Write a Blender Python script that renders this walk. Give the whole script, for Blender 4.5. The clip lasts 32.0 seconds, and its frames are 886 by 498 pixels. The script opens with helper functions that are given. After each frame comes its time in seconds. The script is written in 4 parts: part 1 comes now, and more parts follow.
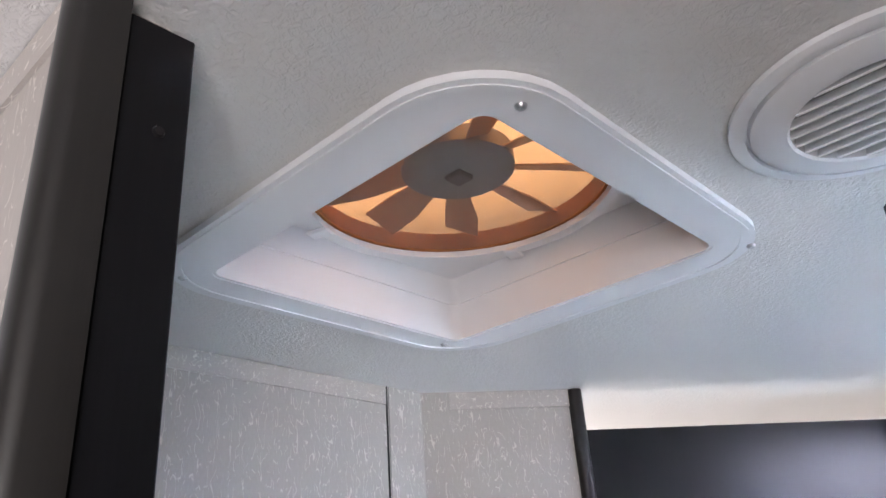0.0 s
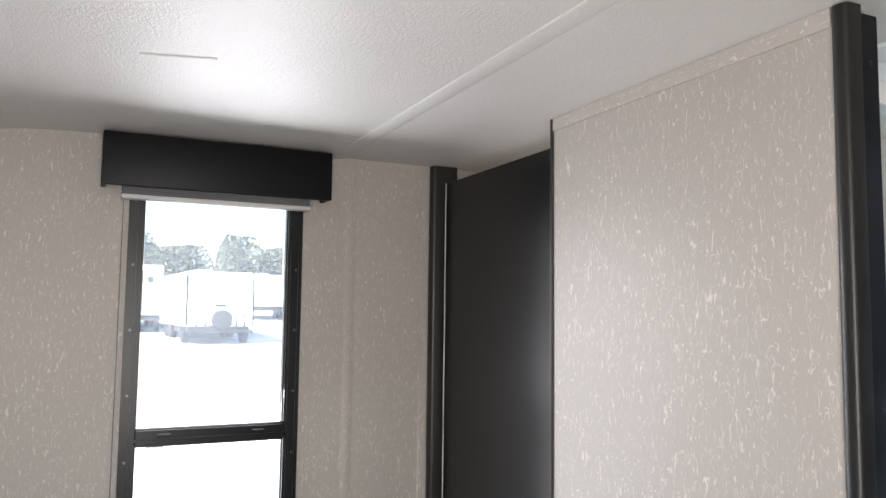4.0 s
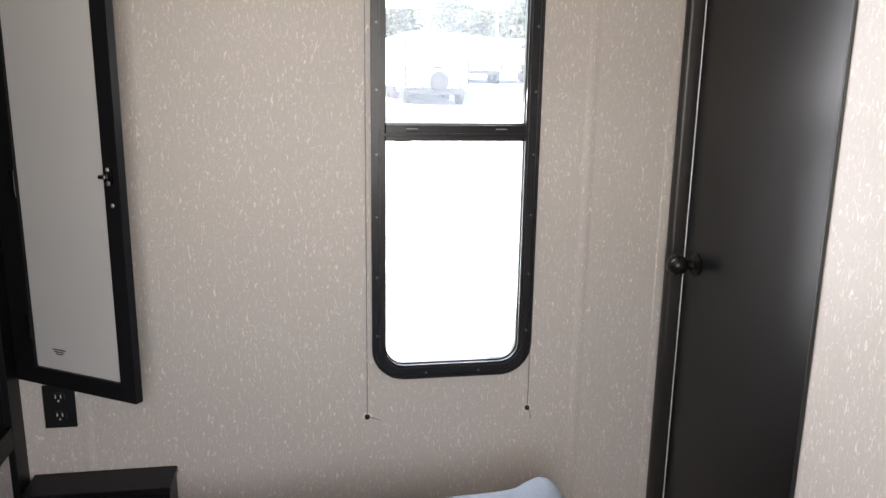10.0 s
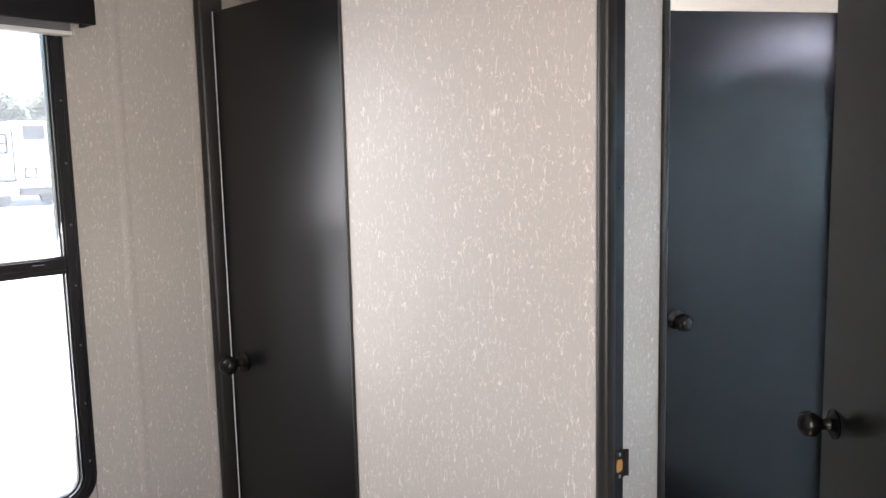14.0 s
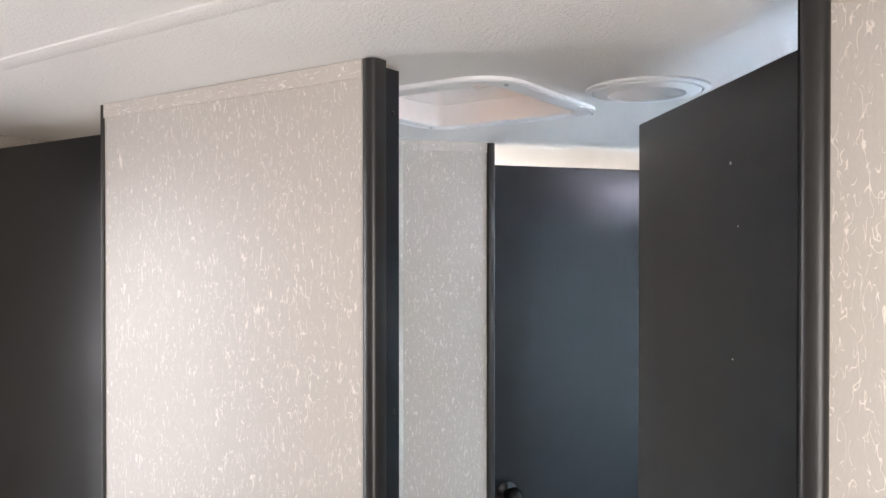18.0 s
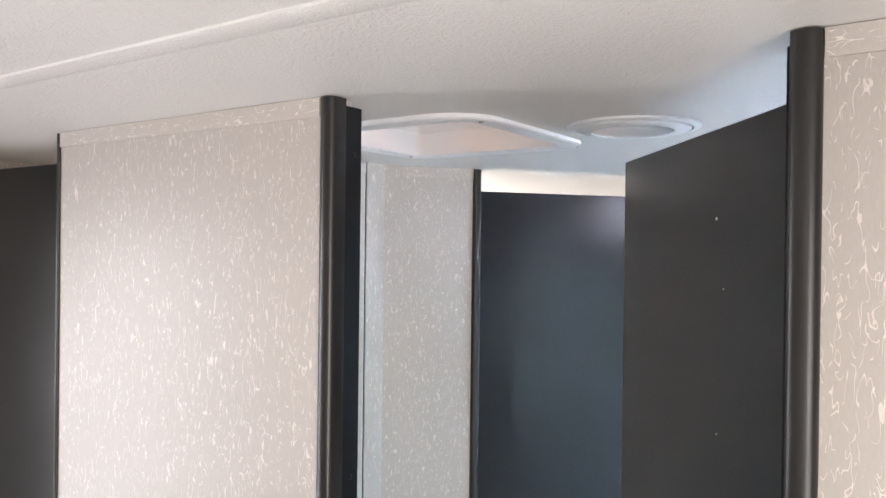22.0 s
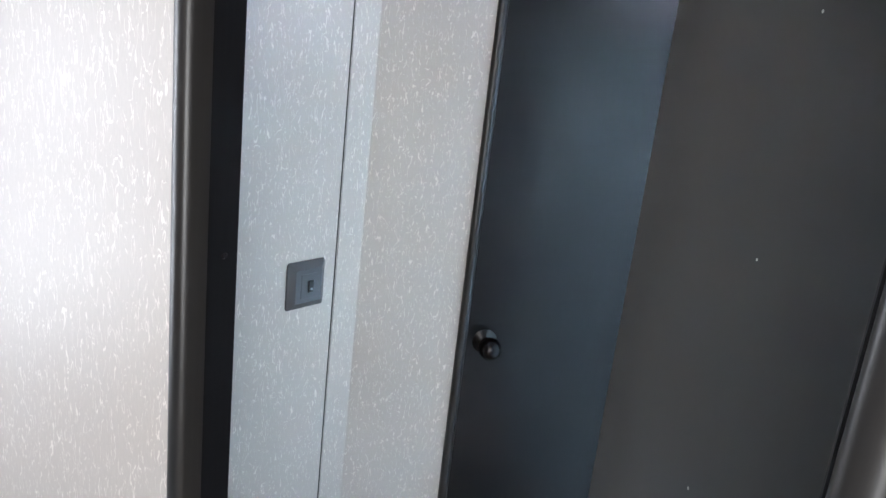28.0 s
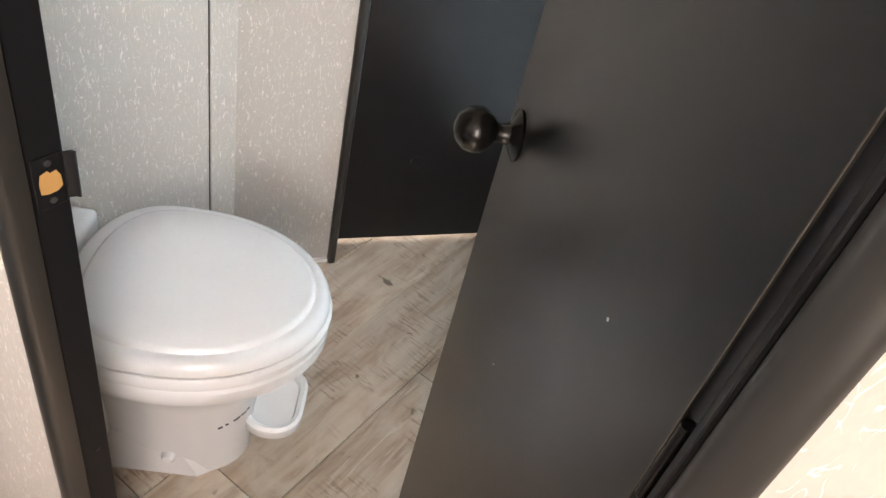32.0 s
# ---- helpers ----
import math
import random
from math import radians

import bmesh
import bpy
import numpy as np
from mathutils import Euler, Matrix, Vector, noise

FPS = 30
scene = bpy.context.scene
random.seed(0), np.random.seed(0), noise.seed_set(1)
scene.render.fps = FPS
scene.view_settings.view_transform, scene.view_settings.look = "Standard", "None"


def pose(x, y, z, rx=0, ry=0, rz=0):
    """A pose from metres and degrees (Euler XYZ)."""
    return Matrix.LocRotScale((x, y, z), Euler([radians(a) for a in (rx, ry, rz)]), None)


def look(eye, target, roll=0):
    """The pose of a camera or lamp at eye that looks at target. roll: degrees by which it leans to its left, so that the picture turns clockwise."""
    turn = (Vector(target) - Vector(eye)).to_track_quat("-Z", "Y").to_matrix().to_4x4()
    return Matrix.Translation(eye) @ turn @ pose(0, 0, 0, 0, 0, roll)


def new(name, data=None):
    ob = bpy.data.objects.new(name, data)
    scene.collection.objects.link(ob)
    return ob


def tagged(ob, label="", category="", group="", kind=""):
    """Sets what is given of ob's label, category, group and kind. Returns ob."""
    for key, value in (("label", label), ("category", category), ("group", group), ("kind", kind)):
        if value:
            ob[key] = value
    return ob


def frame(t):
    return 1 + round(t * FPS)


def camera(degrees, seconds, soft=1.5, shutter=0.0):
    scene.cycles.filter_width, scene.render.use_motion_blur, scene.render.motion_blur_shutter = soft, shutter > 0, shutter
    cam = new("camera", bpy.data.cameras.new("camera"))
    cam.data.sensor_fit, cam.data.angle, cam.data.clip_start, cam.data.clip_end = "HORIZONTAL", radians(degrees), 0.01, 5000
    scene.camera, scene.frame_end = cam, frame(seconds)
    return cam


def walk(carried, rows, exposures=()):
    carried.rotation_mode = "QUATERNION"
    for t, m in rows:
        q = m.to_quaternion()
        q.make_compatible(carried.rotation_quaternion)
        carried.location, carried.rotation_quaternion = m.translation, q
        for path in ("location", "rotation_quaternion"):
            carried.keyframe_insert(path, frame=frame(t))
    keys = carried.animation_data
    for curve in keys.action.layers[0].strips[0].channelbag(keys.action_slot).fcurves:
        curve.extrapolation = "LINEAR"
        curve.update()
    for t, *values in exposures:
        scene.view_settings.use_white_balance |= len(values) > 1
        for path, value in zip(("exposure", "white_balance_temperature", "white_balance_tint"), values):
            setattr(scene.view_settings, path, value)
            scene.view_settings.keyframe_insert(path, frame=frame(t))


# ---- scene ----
cam = camera(60.3, 32.0)
PATH = [
    (0, (0.0493, -0.1001, 1.646), (-1.163, 1.244, 2.497), -4.3),
    (0.5, (0.1462, -0.1703, 1.631), (-1.143, 1.15, 2.401), -3.4),
    (1, (0.241, -0.234, 1.628), (-1.163, 1.009, 2.324), -2.8),
    (1.5, (0.287, -0.282, 1.592), (-1.18, 0.9364, 2.195), -1.5),
    (2, (0.316, -0.396, 1.591), (-1.197, 0.8326, 2.04), 0.7),
    (2.5, (0.321, -0.59, 1.565), (-1.192, 0.6572, 1.959), 1.1),
    (3, (0.3407, -0.7428, 1.564), (-1.266, 0.4073, 1.874), 0.8),
    (3.5, (0.3764, -0.824, 1.538), (-1.355, 0.147, 1.78), 1.3),
    (4, (0.384, -0.887, 1.539), (-1.42, -0.039, 1.704), 0.7),
    (4.5, (0.358, -0.939, 1.5), (-1.506, -0.2284, 1.639), 1.2),
    (6.5, (0.322, -0.923, 1.475), (-1.651, -0.603, 1.408), -0.6),
    (7, (0.322, -0.91, 1.454), (-1.653, -0.621, 1.331), -0.3),
    (7.5, (0.316, -0.9, 1.428), (-1.654, -0.617, 1.228), -0.3),
    (8, (0.307, -0.899, 1.406), (-1.652, -0.608, 1.125), 0.0),
    (8.5, (0.292, -0.906, 1.39), (-1.654, -0.603, 1.042), 0.6),
    (9, (0.282, -0.912, 1.38), (-1.65, -0.5872, 0.9764), 1.1),
    (9.5, (0.282, -0.916, 1.373), (-1.642, -0.583, 0.941), 1.1),
    (10, (0.285, -0.936, 1.368), (-1.637, -0.605, 0.925), 0.9),
    (10.5, (0.288, -0.949, 1.369), (-1.629, -0.5921, 0.9252), 1.2),
    (11, (0.288, -0.971, 1.375), (-1.621, -0.58, 0.925), 0.2),
    (11.5, (0.296, -1.041, 1.383), (-1.596, -0.55, 0.959), -2.2),
    (12, (0.308, -1.069, 1.382), (-1.517, -0.344, 1.004), -3.1),
    (12.5, (0.358, -1.093, 1.352), (-1.357, -0.1128, 1.04), -3.8),
    (13, (0.3775, -1.128, 1.452), (-1.204, 0.0529, 1.128), -3.4),
    (13.5, (0.4033, -1.166, 1.533), (-1.024, 0.1927, 1.19), -2.2),
    (14, (0.4121, -1.176, 1.481), (-0.9262, 0.2914, 1.243), -1.3),
    (15, (0.4361, -1.116, 1.48), (-0.8453, 0.4169, 1.385), -1.6),
    (15.5, (0.4111, -1.053, 1.535), (-0.8307, 0.5131, 1.473), -1.3),
    (17.5, (0.4322, -0.9095, 1.646), (-0.6737, 0.7569, 1.63), 0.1),
    (18, (0.4461, -0.876, 1.678), (-0.6763, 0.7793, 1.661), 0.0),
    (18.5, (0.4537, -0.8362, 1.701), (-0.6718, 0.8171, 1.698), -0.2),
    (19, (0.4523, -0.8081, 1.749), (-0.6695, 0.8477, 1.74), 0.2),
    (19.5, (0.4415, -0.7983, 1.764), (-0.7077, 0.8386, 1.759), 0.4),
    (20, (0.4372, -0.7749, 1.761), (-0.7261, 0.8519, 1.746), 0.5),
    (20.5, (0.4385, -0.7635, 1.754), (-0.7185, 0.8676, 1.723), 0.8),
    (21, (0.4396, -0.757, 1.747), (-0.706, 0.8821, 1.715), 1.0),
    (21.5, (0.4487, -0.7607, 1.742), (-0.6856, 0.8865, 1.727), 0.7),
    (22, (0.446, -0.7699, 1.748), (-0.6897, 0.8763, 1.74), 0.7),
    (22.5, (0.4506, -0.7733, 1.758), (-0.6929, 0.8675, 1.752), 0.6),
    (23, (0.4536, -0.7774, 1.765), (-0.6789, 0.8711, 1.77), 1.1),
    (23.5, (0.456, -0.7825, 1.771), (-0.6671, 0.8723, 1.78), 0.9),
    (24, (0.4502, -0.7791, 1.759), (-0.665, 0.8808, 1.788), 1.3),
    (24.5, (0.451, -0.7917, 1.769), (-0.6711, 0.8638, 1.786), 1.0),
    (26.5, (0.4436, -0.5494, 1.633), (-0.861, 0.9656, 1.58), 2.5),
    (27, (0.4257, -0.4538, 1.584), (-0.9306, 1.002, 1.381), 4.0),
    (27.5, (0.4146, -0.4341, 1.602), (-0.9286, 1.029, 1.367), 3.8),
    (28, (0.3606, -0.3885, 1.655), (-0.8514, 1.111, 1.124), 6.5),
    (28.5, (0.33, -0.3394, 1.617), (-0.7359, 1.188, 0.8885), 8.8),
    (29, (0.3206, -0.3186, 1.481), (-0.6518, 1.247, 0.7044), 10.2),
    (29.5, (0.3201, -0.292, 1.47), (-0.5545, 1.249, 0.5423), 11.5),
    (30, (0.3115, -0.2634, 1.432), (-0.5372, 1.249, 0.4359), 11.8),
    (31, (0.2968, -0.2524, 1.401), (-0.476, 1.19, 0.251), 12.7),
    (32, (0.2875, -0.2504, 1.382), (-0.3996, 1.111, 0.0881), 14.7),
]
walk(cam, [(t, look(eye, target, roll)) for t, eye, target, roll in PATH],
     [(0, 2.45, 6350, 18), (1, 2.5, 6450, 16), (2, 2.5, 6500, 13), (3, 2.55, 6700, 13), (4, 2.35, 6450, 12), (5.5, 2.4, 6350, 13), (7, 2.65, 5950, 13), (8, 2.7, 6400, 14), (9.5, 2.85, 6600, 14), (11.5, 2.8, 6800, 14), (13.5, 2.6, 6550, 14), (15, 2.8, 6850, 14),
      (18, 2.7, 6600, 14), (20, 2.7, 6550, 14), (24.5, 2.65, 6550, 15), (27, 2.5, 6400, 13), (28, 2.75, 6050, 11), (29.2, 3.4, 6450, 14), (30.2, 3.4, 7450, 17), (32, 3.4, 7600, 17)])

# ---- world, sun, large lights ----
world = bpy.data.worlds.new("world")
scene.world = world
world.use_nodes = True
wn = world.node_tree.nodes
sky = wn.new("ShaderNodeTexSky")
sky.sky_type = "NISHITA"
sky.sun_disc = False
sky.sun_elevation, sky.sun_rotation = radians(50), radians(150)
wn["Background"].inputs["Strength"].default_value = 0.15
world.node_tree.links.new(sky.outputs[0], wn["Background"].inputs[0])

sun = new("sun", bpy.data.lights.new("sun", "SUN"))
sun.data.energy, sun.data.angle, sun.data.color = 4.5, radians(0.5), (1.0, 0.95, 0.88)
sun.matrix_world = look((0, 0, 0), (-math.sin(radians(150)) * math.cos(radians(50)), -math.cos(radians(150)) * math.cos(radians(50)), -math.sin(radians(50))))


def window_lamp(eye, target, w, h, power, color):
    """An area lamp set in an opening in place of daylight."""
    la = bpy.data.lights.new("daylight_lamp", "AREA")
    la.shape, la.size, la.size_y, la.energy, la.color = "RECTANGLE", w, h, power, color
    ob = new("daylight_lamp", la)
    ob.matrix_world = look(eye, target)
    return ob


CEIL = 1.952
WX = -1.580          # inner face of the window wall
EX = 0.86            # inner face of the opposite side wall
FY = -2.35           # front wall behind the bed head
BY = 1.74            # back wall of the bathroom
HY = 3.6             # end of the living area
T = 0.055            # partition thickness

window_lamp((WX - 0.03, -0.59, 1.25), (0, -0.5, 0.55), 0.36, 1.2, 2.9, (0.95, 0.96, 1.0))
window_lamp((EX + 0.03, -0.95, 1.3), (0, -0.95, 1.2), 0.75, 0.95, 4.2, (1.0, 0.96, 0.9))
# hall lamp, in an unseen window added to brighten the hall
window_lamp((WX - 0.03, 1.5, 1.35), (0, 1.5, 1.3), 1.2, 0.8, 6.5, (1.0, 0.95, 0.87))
# bathroom lamp, in an unseen skylight assumed over the shower
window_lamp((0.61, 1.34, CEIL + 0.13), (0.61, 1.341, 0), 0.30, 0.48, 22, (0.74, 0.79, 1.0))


# ---- mesh helpers ----
def box(x0, x1, y0, y1, z0, z1, b=0.0, seg=1, bm=None):
    own = bmesh.new()
    bmesh.ops.create_cube(own, size=1, matrix=Matrix.Translation(((x0 + x1) / 2, (y0 + y1) / 2, (z0 + z1) / 2)) @ Matrix.Diagonal((abs(x1 - x0), abs(y1 - y0), abs(z1 - z0), 1)))
    if b:
        bmesh.ops.bevel(own, geom=own.edges[:], offset=b, segments=seg, profile=0.6, affect="EDGES")
    if bm is None:
        return own
    merge(bm, own)
    return bm


def merge(bm, other, m=None):
    me = bpy.data.meshes.new("scratch")
    if m is not None:
        other.transform(m)
    other.to_mesh(me)
    other.free()
    bm.from_mesh(me)
    bpy.data.meshes.remove(me)
    return bm


def cyl(r, h, seg=24, r2=None, m=None, b=0.0):
    """A cylinder or cone with its base on z = 0."""
    bm = bmesh.new()
    bmesh.ops.create_cone(bm, cap_ends=True, segments=seg, radius1=r, radius2=r if r2 is None else r2, depth=h, matrix=Matrix.Translation((0, 0, h / 2)))
    if b:
        rim = [e for e in bm.edges if abs(e.verts[0].co.z - e.verts[1].co.z) < 1e-6]
        bmesh.ops.bevel(bm, geom=rim, offset=b, segments=2, profile=0.6, affect="EDGES")
    if m is not None:
        bm.transform(m)
    return bm


def lathe(profile, seg=32, m=None):
    """Turns a profile of (radius, height) round z."""
    bm = bmesh.new()
    rings = []
    for r, z in profile:
        rings.append([bm.verts.new((max(r, 1e-4) * math.cos(2 * math.pi * i / seg), max(r, 1e-4) * math.sin(2 * math.pi * i / seg), z)) for i in range(seg)])
    for a, c in zip(rings, rings[1:]):
        for i in range(seg):
            bm.faces.new((a[i], a[(i + 1) % seg], c[(i + 1) % seg], c[i]))
    bm.faces.new(rings[0][::-1])
    bm.faces.new(rings[-1])
    bmesh.ops.recalc_face_normals(bm, faces=bm.faces[:])
    if m is not None:
        bm.transform(m)
    return bm


def prism(poly, z0, z1, b=0.0, m=None):
    """A plan outline raised from z0 to z1."""
    bm = bmesh.new()
    lo = [bm.verts.new((x, y, z0)) for x, y in poly]
    hi = [bm.verts.new((x, y, z1)) for x, y in poly]
    n = len(poly)
    bm.faces.new(lo[::-1])
    bm.faces.new(hi)
    for i in range(n):
        bm.faces.new((lo[i], lo[(i + 1) % n], hi[(i + 1) % n], hi[i]))
    bmesh.ops.recalc_face_normals(bm, faces=bm.faces[:])
    if b:
        rim = [e for e in bm.edges if abs(e.verts[0].co.z - e.verts[1].co.z) < 1e-6]
        bmesh.ops.bevel(bm, geom=rim, offset=b, segments=2, profile=0.6, affect="EDGES")
    if m is not None:
        bm.transform(m)
    return bm


def tube(points, r, seg=8):
    bm = bmesh.new()
    rings = []
    pts = [Vector(p) for p in points]
    for i, p in enumerate(pts):
        d = (pts[min(i + 1, len(pts) - 1)] - pts[max(i - 1, 0)]).normalized()
        q = d.to_track_quat("Z", "Y")
        rings.append([bm.verts.new(p + q @ Vector((r * math.cos(2 * math.pi * k / seg), r * math.sin(2 * math.pi * k / seg), 0))) for k in range(seg)])
    for a, c in zip(rings, rings[1:]):
        for k in range(seg):
            bm.faces.new((a[k], a[(k + 1) % seg], c[(k + 1) % seg], c[k]))
    bm.faces.new(rings[0][::-1])
    bm.faces.new(rings[-1])
    return bm


def rounded(w, h, r, n=6, cx=0.0, cy=0.0):
    """The outline of a rounded rectangle."""
    out = []
    for sx, sy, a0 in ((1, 1, 0), (-1, 1, 90), (-1, -1, 180), (1, -1, 270)):
        for k in range(n + 1):
            a = radians(a0 + 90 * k / n)
            out.append((cx + sx * (w / 2 - r) + r * math.cos(a), cy + sy * (h / 2 - r) + r * math.sin(a)))
    return out


def ring_prism(outer, inner, z0, z1):
    """A flat frame between two outlines of the same number of points."""
    bm = bmesh.new()
    n = len(outer)
    v = [[bm.verts.new((x, y, z)) for x, y in o] for o, z in ((outer, z0), (outer, z1), (inner, z1), (inner, z0))]
    for k in range(4):
        a, c = v[k], v[(k + 1) % 4]
        for i in range(n):
            bm.faces.new((a[i], a[(i + 1) % n], c[(i + 1) % n], c[i]))
    bmesh.ops.recalc_face_normals(bm, faces=bm.faces[:])
    return bm


def mesh_of(name, bm, material, smooth=False):
    me = bpy.data.meshes.new(name)
    bm.to_mesh(me)
    bm.free()
    me.materials.append(material)
    if smooth:
        me.polygons.foreach_set("use_smooth", [True] * len(me.polygons))
        me.set_sharp_from_angle(angle=radians(40))
    return me


def part(name, bm, material, parent, label="", smooth=False, m=None):
    ob = new(name, mesh_of(name, bm, material, smooth))
    ob.parent = parent
    if m is not None:
        ob.matrix_basis = m
    return tagged(ob, label)


def thing(name, m, label, category, group="", kind=""):
    ob = new(name)
    ob.empty_display_size = 0.05
    ob.matrix_basis = m
    return tagged(ob, label, category, group, kind)


def setting(name, bm, material, label="", smooth=False):
    return tagged(new(name, mesh_of(name, bm, material, smooth)), label, kind="structure")


# ---- materials ----
def base_material(name, color, rough=0.5, metal=0.0, spec=0.5):
    mat = bpy.data.materials.new(name)
    mat.use_nodes = True
    b = mat.node_tree.nodes["Principled BSDF"]
    b.inputs["Base Color"].default_value = (*color, 1)
    b.inputs["Roughness"].default_value = rough
    b.inputs["Metallic"].default_value = metal
    b.inputs["Specular IOR Level"].default_value = spec
    return mat


class Net:
    """Shortcuts for building a node tree."""

    def __init__(self, mat):
        self.t = mat.node_tree
        self.b = self.t.nodes["Principled BSDF"]

    def node(self, kind, **kw):
        n = self.t.nodes.new(kind)
        for k, v in kw.items():
            n.inputs[k].default_value = v
        return n

    def link(self, a, b):
        self.t.links.new(a, b)

    def coords(self, scale=(1, 1, 1), rot=(0, 0, 0)):
        tc = self.t.nodes.new("ShaderNodeTexCoord")
        mp = self.node("ShaderNodeMapping", Scale=scale, Rotation=rot, Location=(0.371, 0.437, 0.529))
        self.link(tc.outputs["Object"], mp.inputs["Vector"])
        return mp.outputs[0]

    def noise(self, vec, scale, detail=3.0, rough=0.5, distort=0.0):
        n = self.node("ShaderNodeTexNoise", Scale=scale, Detail=detail, Roughness=rough, Distortion=distort)
        self.link(vec, n.inputs["Vector"])
        return n.outputs[0]

    def ramp(self, fac, stops):
        r = self.t.nodes.new("ShaderNodeValToRGB")
        e = r.color_ramp.elements
        while len(e) < len(stops):
            e.new(0.5)
        for el, (p, c) in zip(e, stops):
            el.position = p
            el.color = (*c, 1) if len(c) == 3 else c
        self.link(fac, r.inputs[0])
        return r.outputs[0]

    def mix(self, fac, a, b, blend="MIX"):
        m = self.t.nodes.new("ShaderNodeMix")
        m.data_type, m.blend_type = "RGBA", blend
        for sock, v in ((m.inputs[0], fac), (m.inputs[6], a), (m.inputs[7], b)):
            if isinstance(v, (int, float)):
                sock.default_value = v
            elif isinstance(v, tuple):
                sock.default_value = (*v, 1)
            else:
                self.link(v, sock)
        return m.outputs[2]

    def bump(self, height, strength, distance):
        bp = self.node("ShaderNodeBump", Strength=strength, Distance=distance)
        self.link(height, bp.inputs["Height"])
        self.link(bp.outputs[0], self.b.inputs["Normal"])


def grey(v):
    return (v, v, v)


def wall_vinyl(name, ground, fleck, across):
    """Printed wall board: soft linen ground with short pale curled flecks. across: which axis the flecks stand on."""
    mat = base_material(name, ground, 0.5, 0.0, 0.38)
    n = Net(mat)
    flat = n.coords()
    big = n.noise(flat, 2.2, 2)
    fine = n.noise(n.coords((420, 420, 150)), 1.0, 2)
    def hairs(scale, shift, cut, thin):
        """Short curled hairs: thin level lines of a stretched noise, cut into pieces by a second one."""
        sc = {"z": (scale, scale, scale * 0.33), "x": (scale * 0.33, scale, scale)}[across]
        line = n.noise(n.coords(sc, shift), 1.0, 0.0, 0.4, 0.7)
        band = n.ramp(line, [(0.5 - 2 * thin, grey(0)), (0.5 - thin, grey(1)), (0.5 + thin, grey(1)), (0.5 + 2 * thin, grey(0))])
        pick = n.ramp(n.noise(n.coords(tuple(v * 1.25 for v in sc), shift), 1.0, 0.0), [(cut, grey(0)), (cut + 0.05, grey(1))])
        return n.mix(1.0, band, pick, "MULTIPLY")

    flecks = n.mix(1.0, hairs(105, (0.0, 0.0, 0.0), 0.530, 0.0108), hairs(140, (0.13, 0.1, 0.4), 0.540, 0.0118), "LIGHTEN")
    col = n.mix(big, tuple(v * 0.95 for v in ground), tuple(min(1, v * 1.05) for v in ground))
    col = n.mix(n.ramp(fine, [(0.35, grey(0)), (0.65, grey(0.35))]), col, tuple(v * 0.86 for v in ground))
    col = n.mix(flecks, col, fleck)
    n.link(col, n.b.inputs["Base Color"])
    n.link(n.ramp(flecks, [(0, grey(0.46)), (1, grey(0.38))]), n.b.inputs["Roughness"])
    n.bump(n.mix(0.5, fine, flecks), 0.25, 0.0006)
    return mat


WALL = wall_vinyl("wall_vinyl", (0.430, 0.394, 0.356), (0.615, 0.575, 0.522), "z")
WALL_STRIP = wall_vinyl("wall_vinyl_strip", (0.47, 0.43, 0.39), (0.68, 0.64, 0.58), "x")


def ceiling_mat():
    mat = base_material("ceiling_vinyl", (0.66, 0.645, 0.62), 0.47)
    n = Net(mat)
    v = n.coords()
    pebble = n.noise(v, 190, 2.5, 0.55, 0.8)
    h = n.ramp(pebble, [(0.38, grey(0)), (0.62, grey(1))])
    big = n.noise(v, 1.6, 2)
    n.link(n.mix(big, (0.63, 0.615, 0.595), (0.69, 0.675, 0.65)), n.b.inputs["Base Color"])
    n.bump(h, 0.5, 0.0012)
    return mat


CEILING = ceiling_mat()


def satin_black(name, color, rough, spec=0.3, pores=False):
    """Black satin board; pores: short upright pores of a printed wood grain."""
    mat = base_material(name, color, rough, 0.0, spec)
    n = Net(mat)
    v = n.noise(n.coords((260, 260, 7)), 1.0, 3, 0.6)
    col = n.mix(v, tuple(c * 0.75 for c in color), tuple(c * 1.3 for c in color))
    dust_haze = n.node("ShaderNodeTexVoronoi", Scale=38.0)
    n.link(n.coords(), dust_haze.inputs["Vector"])
    dot = n.ramp(dust_haze.outputs["Distance"], [(0.012, grey(1)), (0.022, grey(0))])
    few = n.ramp(dust_haze.outputs["Color"], [(0.72, grey(0)), (0.76, grey(0.5))])
    col = n.mix(n.mix(1.0, dot, few, "MULTIPLY"), col, (0.45, 0.44, 0.42))
    n.link(col, n.b.inputs["Base Color"])
    if pores:
        tick = n.ramp(n.noise(n.coords((420, 420, 46)), 1.0, 1.0, 0.4, 0.3), [(0.64, grey(0)), (0.70, grey(1))])
        n.bump(tick, -0.10, 0.0003)
    return mat


DOOR = satin_black("door_black", (0.0040, 0.0040, 0.0043), 0.28, 0.32, True)
DOOR_PLAIN = satin_black("cabinet_black", (0.006, 0.006, 0.007), 0.42, 0.18)
TRIM = satin_black("trim_black", (0.0150, 0.0138, 0.0128), 0.38, 0.42)
RUBBER = satin_black("black_plastic", (0.009, 0.009, 0.0095), 0.3)
KNOB = base_material("knob_bronze", (0.012, 0.011, 0.0105), 0.24, 0.55)


def plastic(name, color, rough=0.35):
    mat = base_material(name, color, rough)
    n = Net(mat)
    s = n.noise(n.coords(), 6.0, 4, 0.6)
    n.link(n.mix(s, tuple(c * 0.96 for c in color), tuple(min(1, c * 1.03) for c in color)), n.b.inputs["Base Color"])
    n.link(n.ramp(s, [(0.3, grey(rough * 0.85)), (0.7, grey(rough * 1.15))]), n.b.inputs["Roughness"])
    return mat


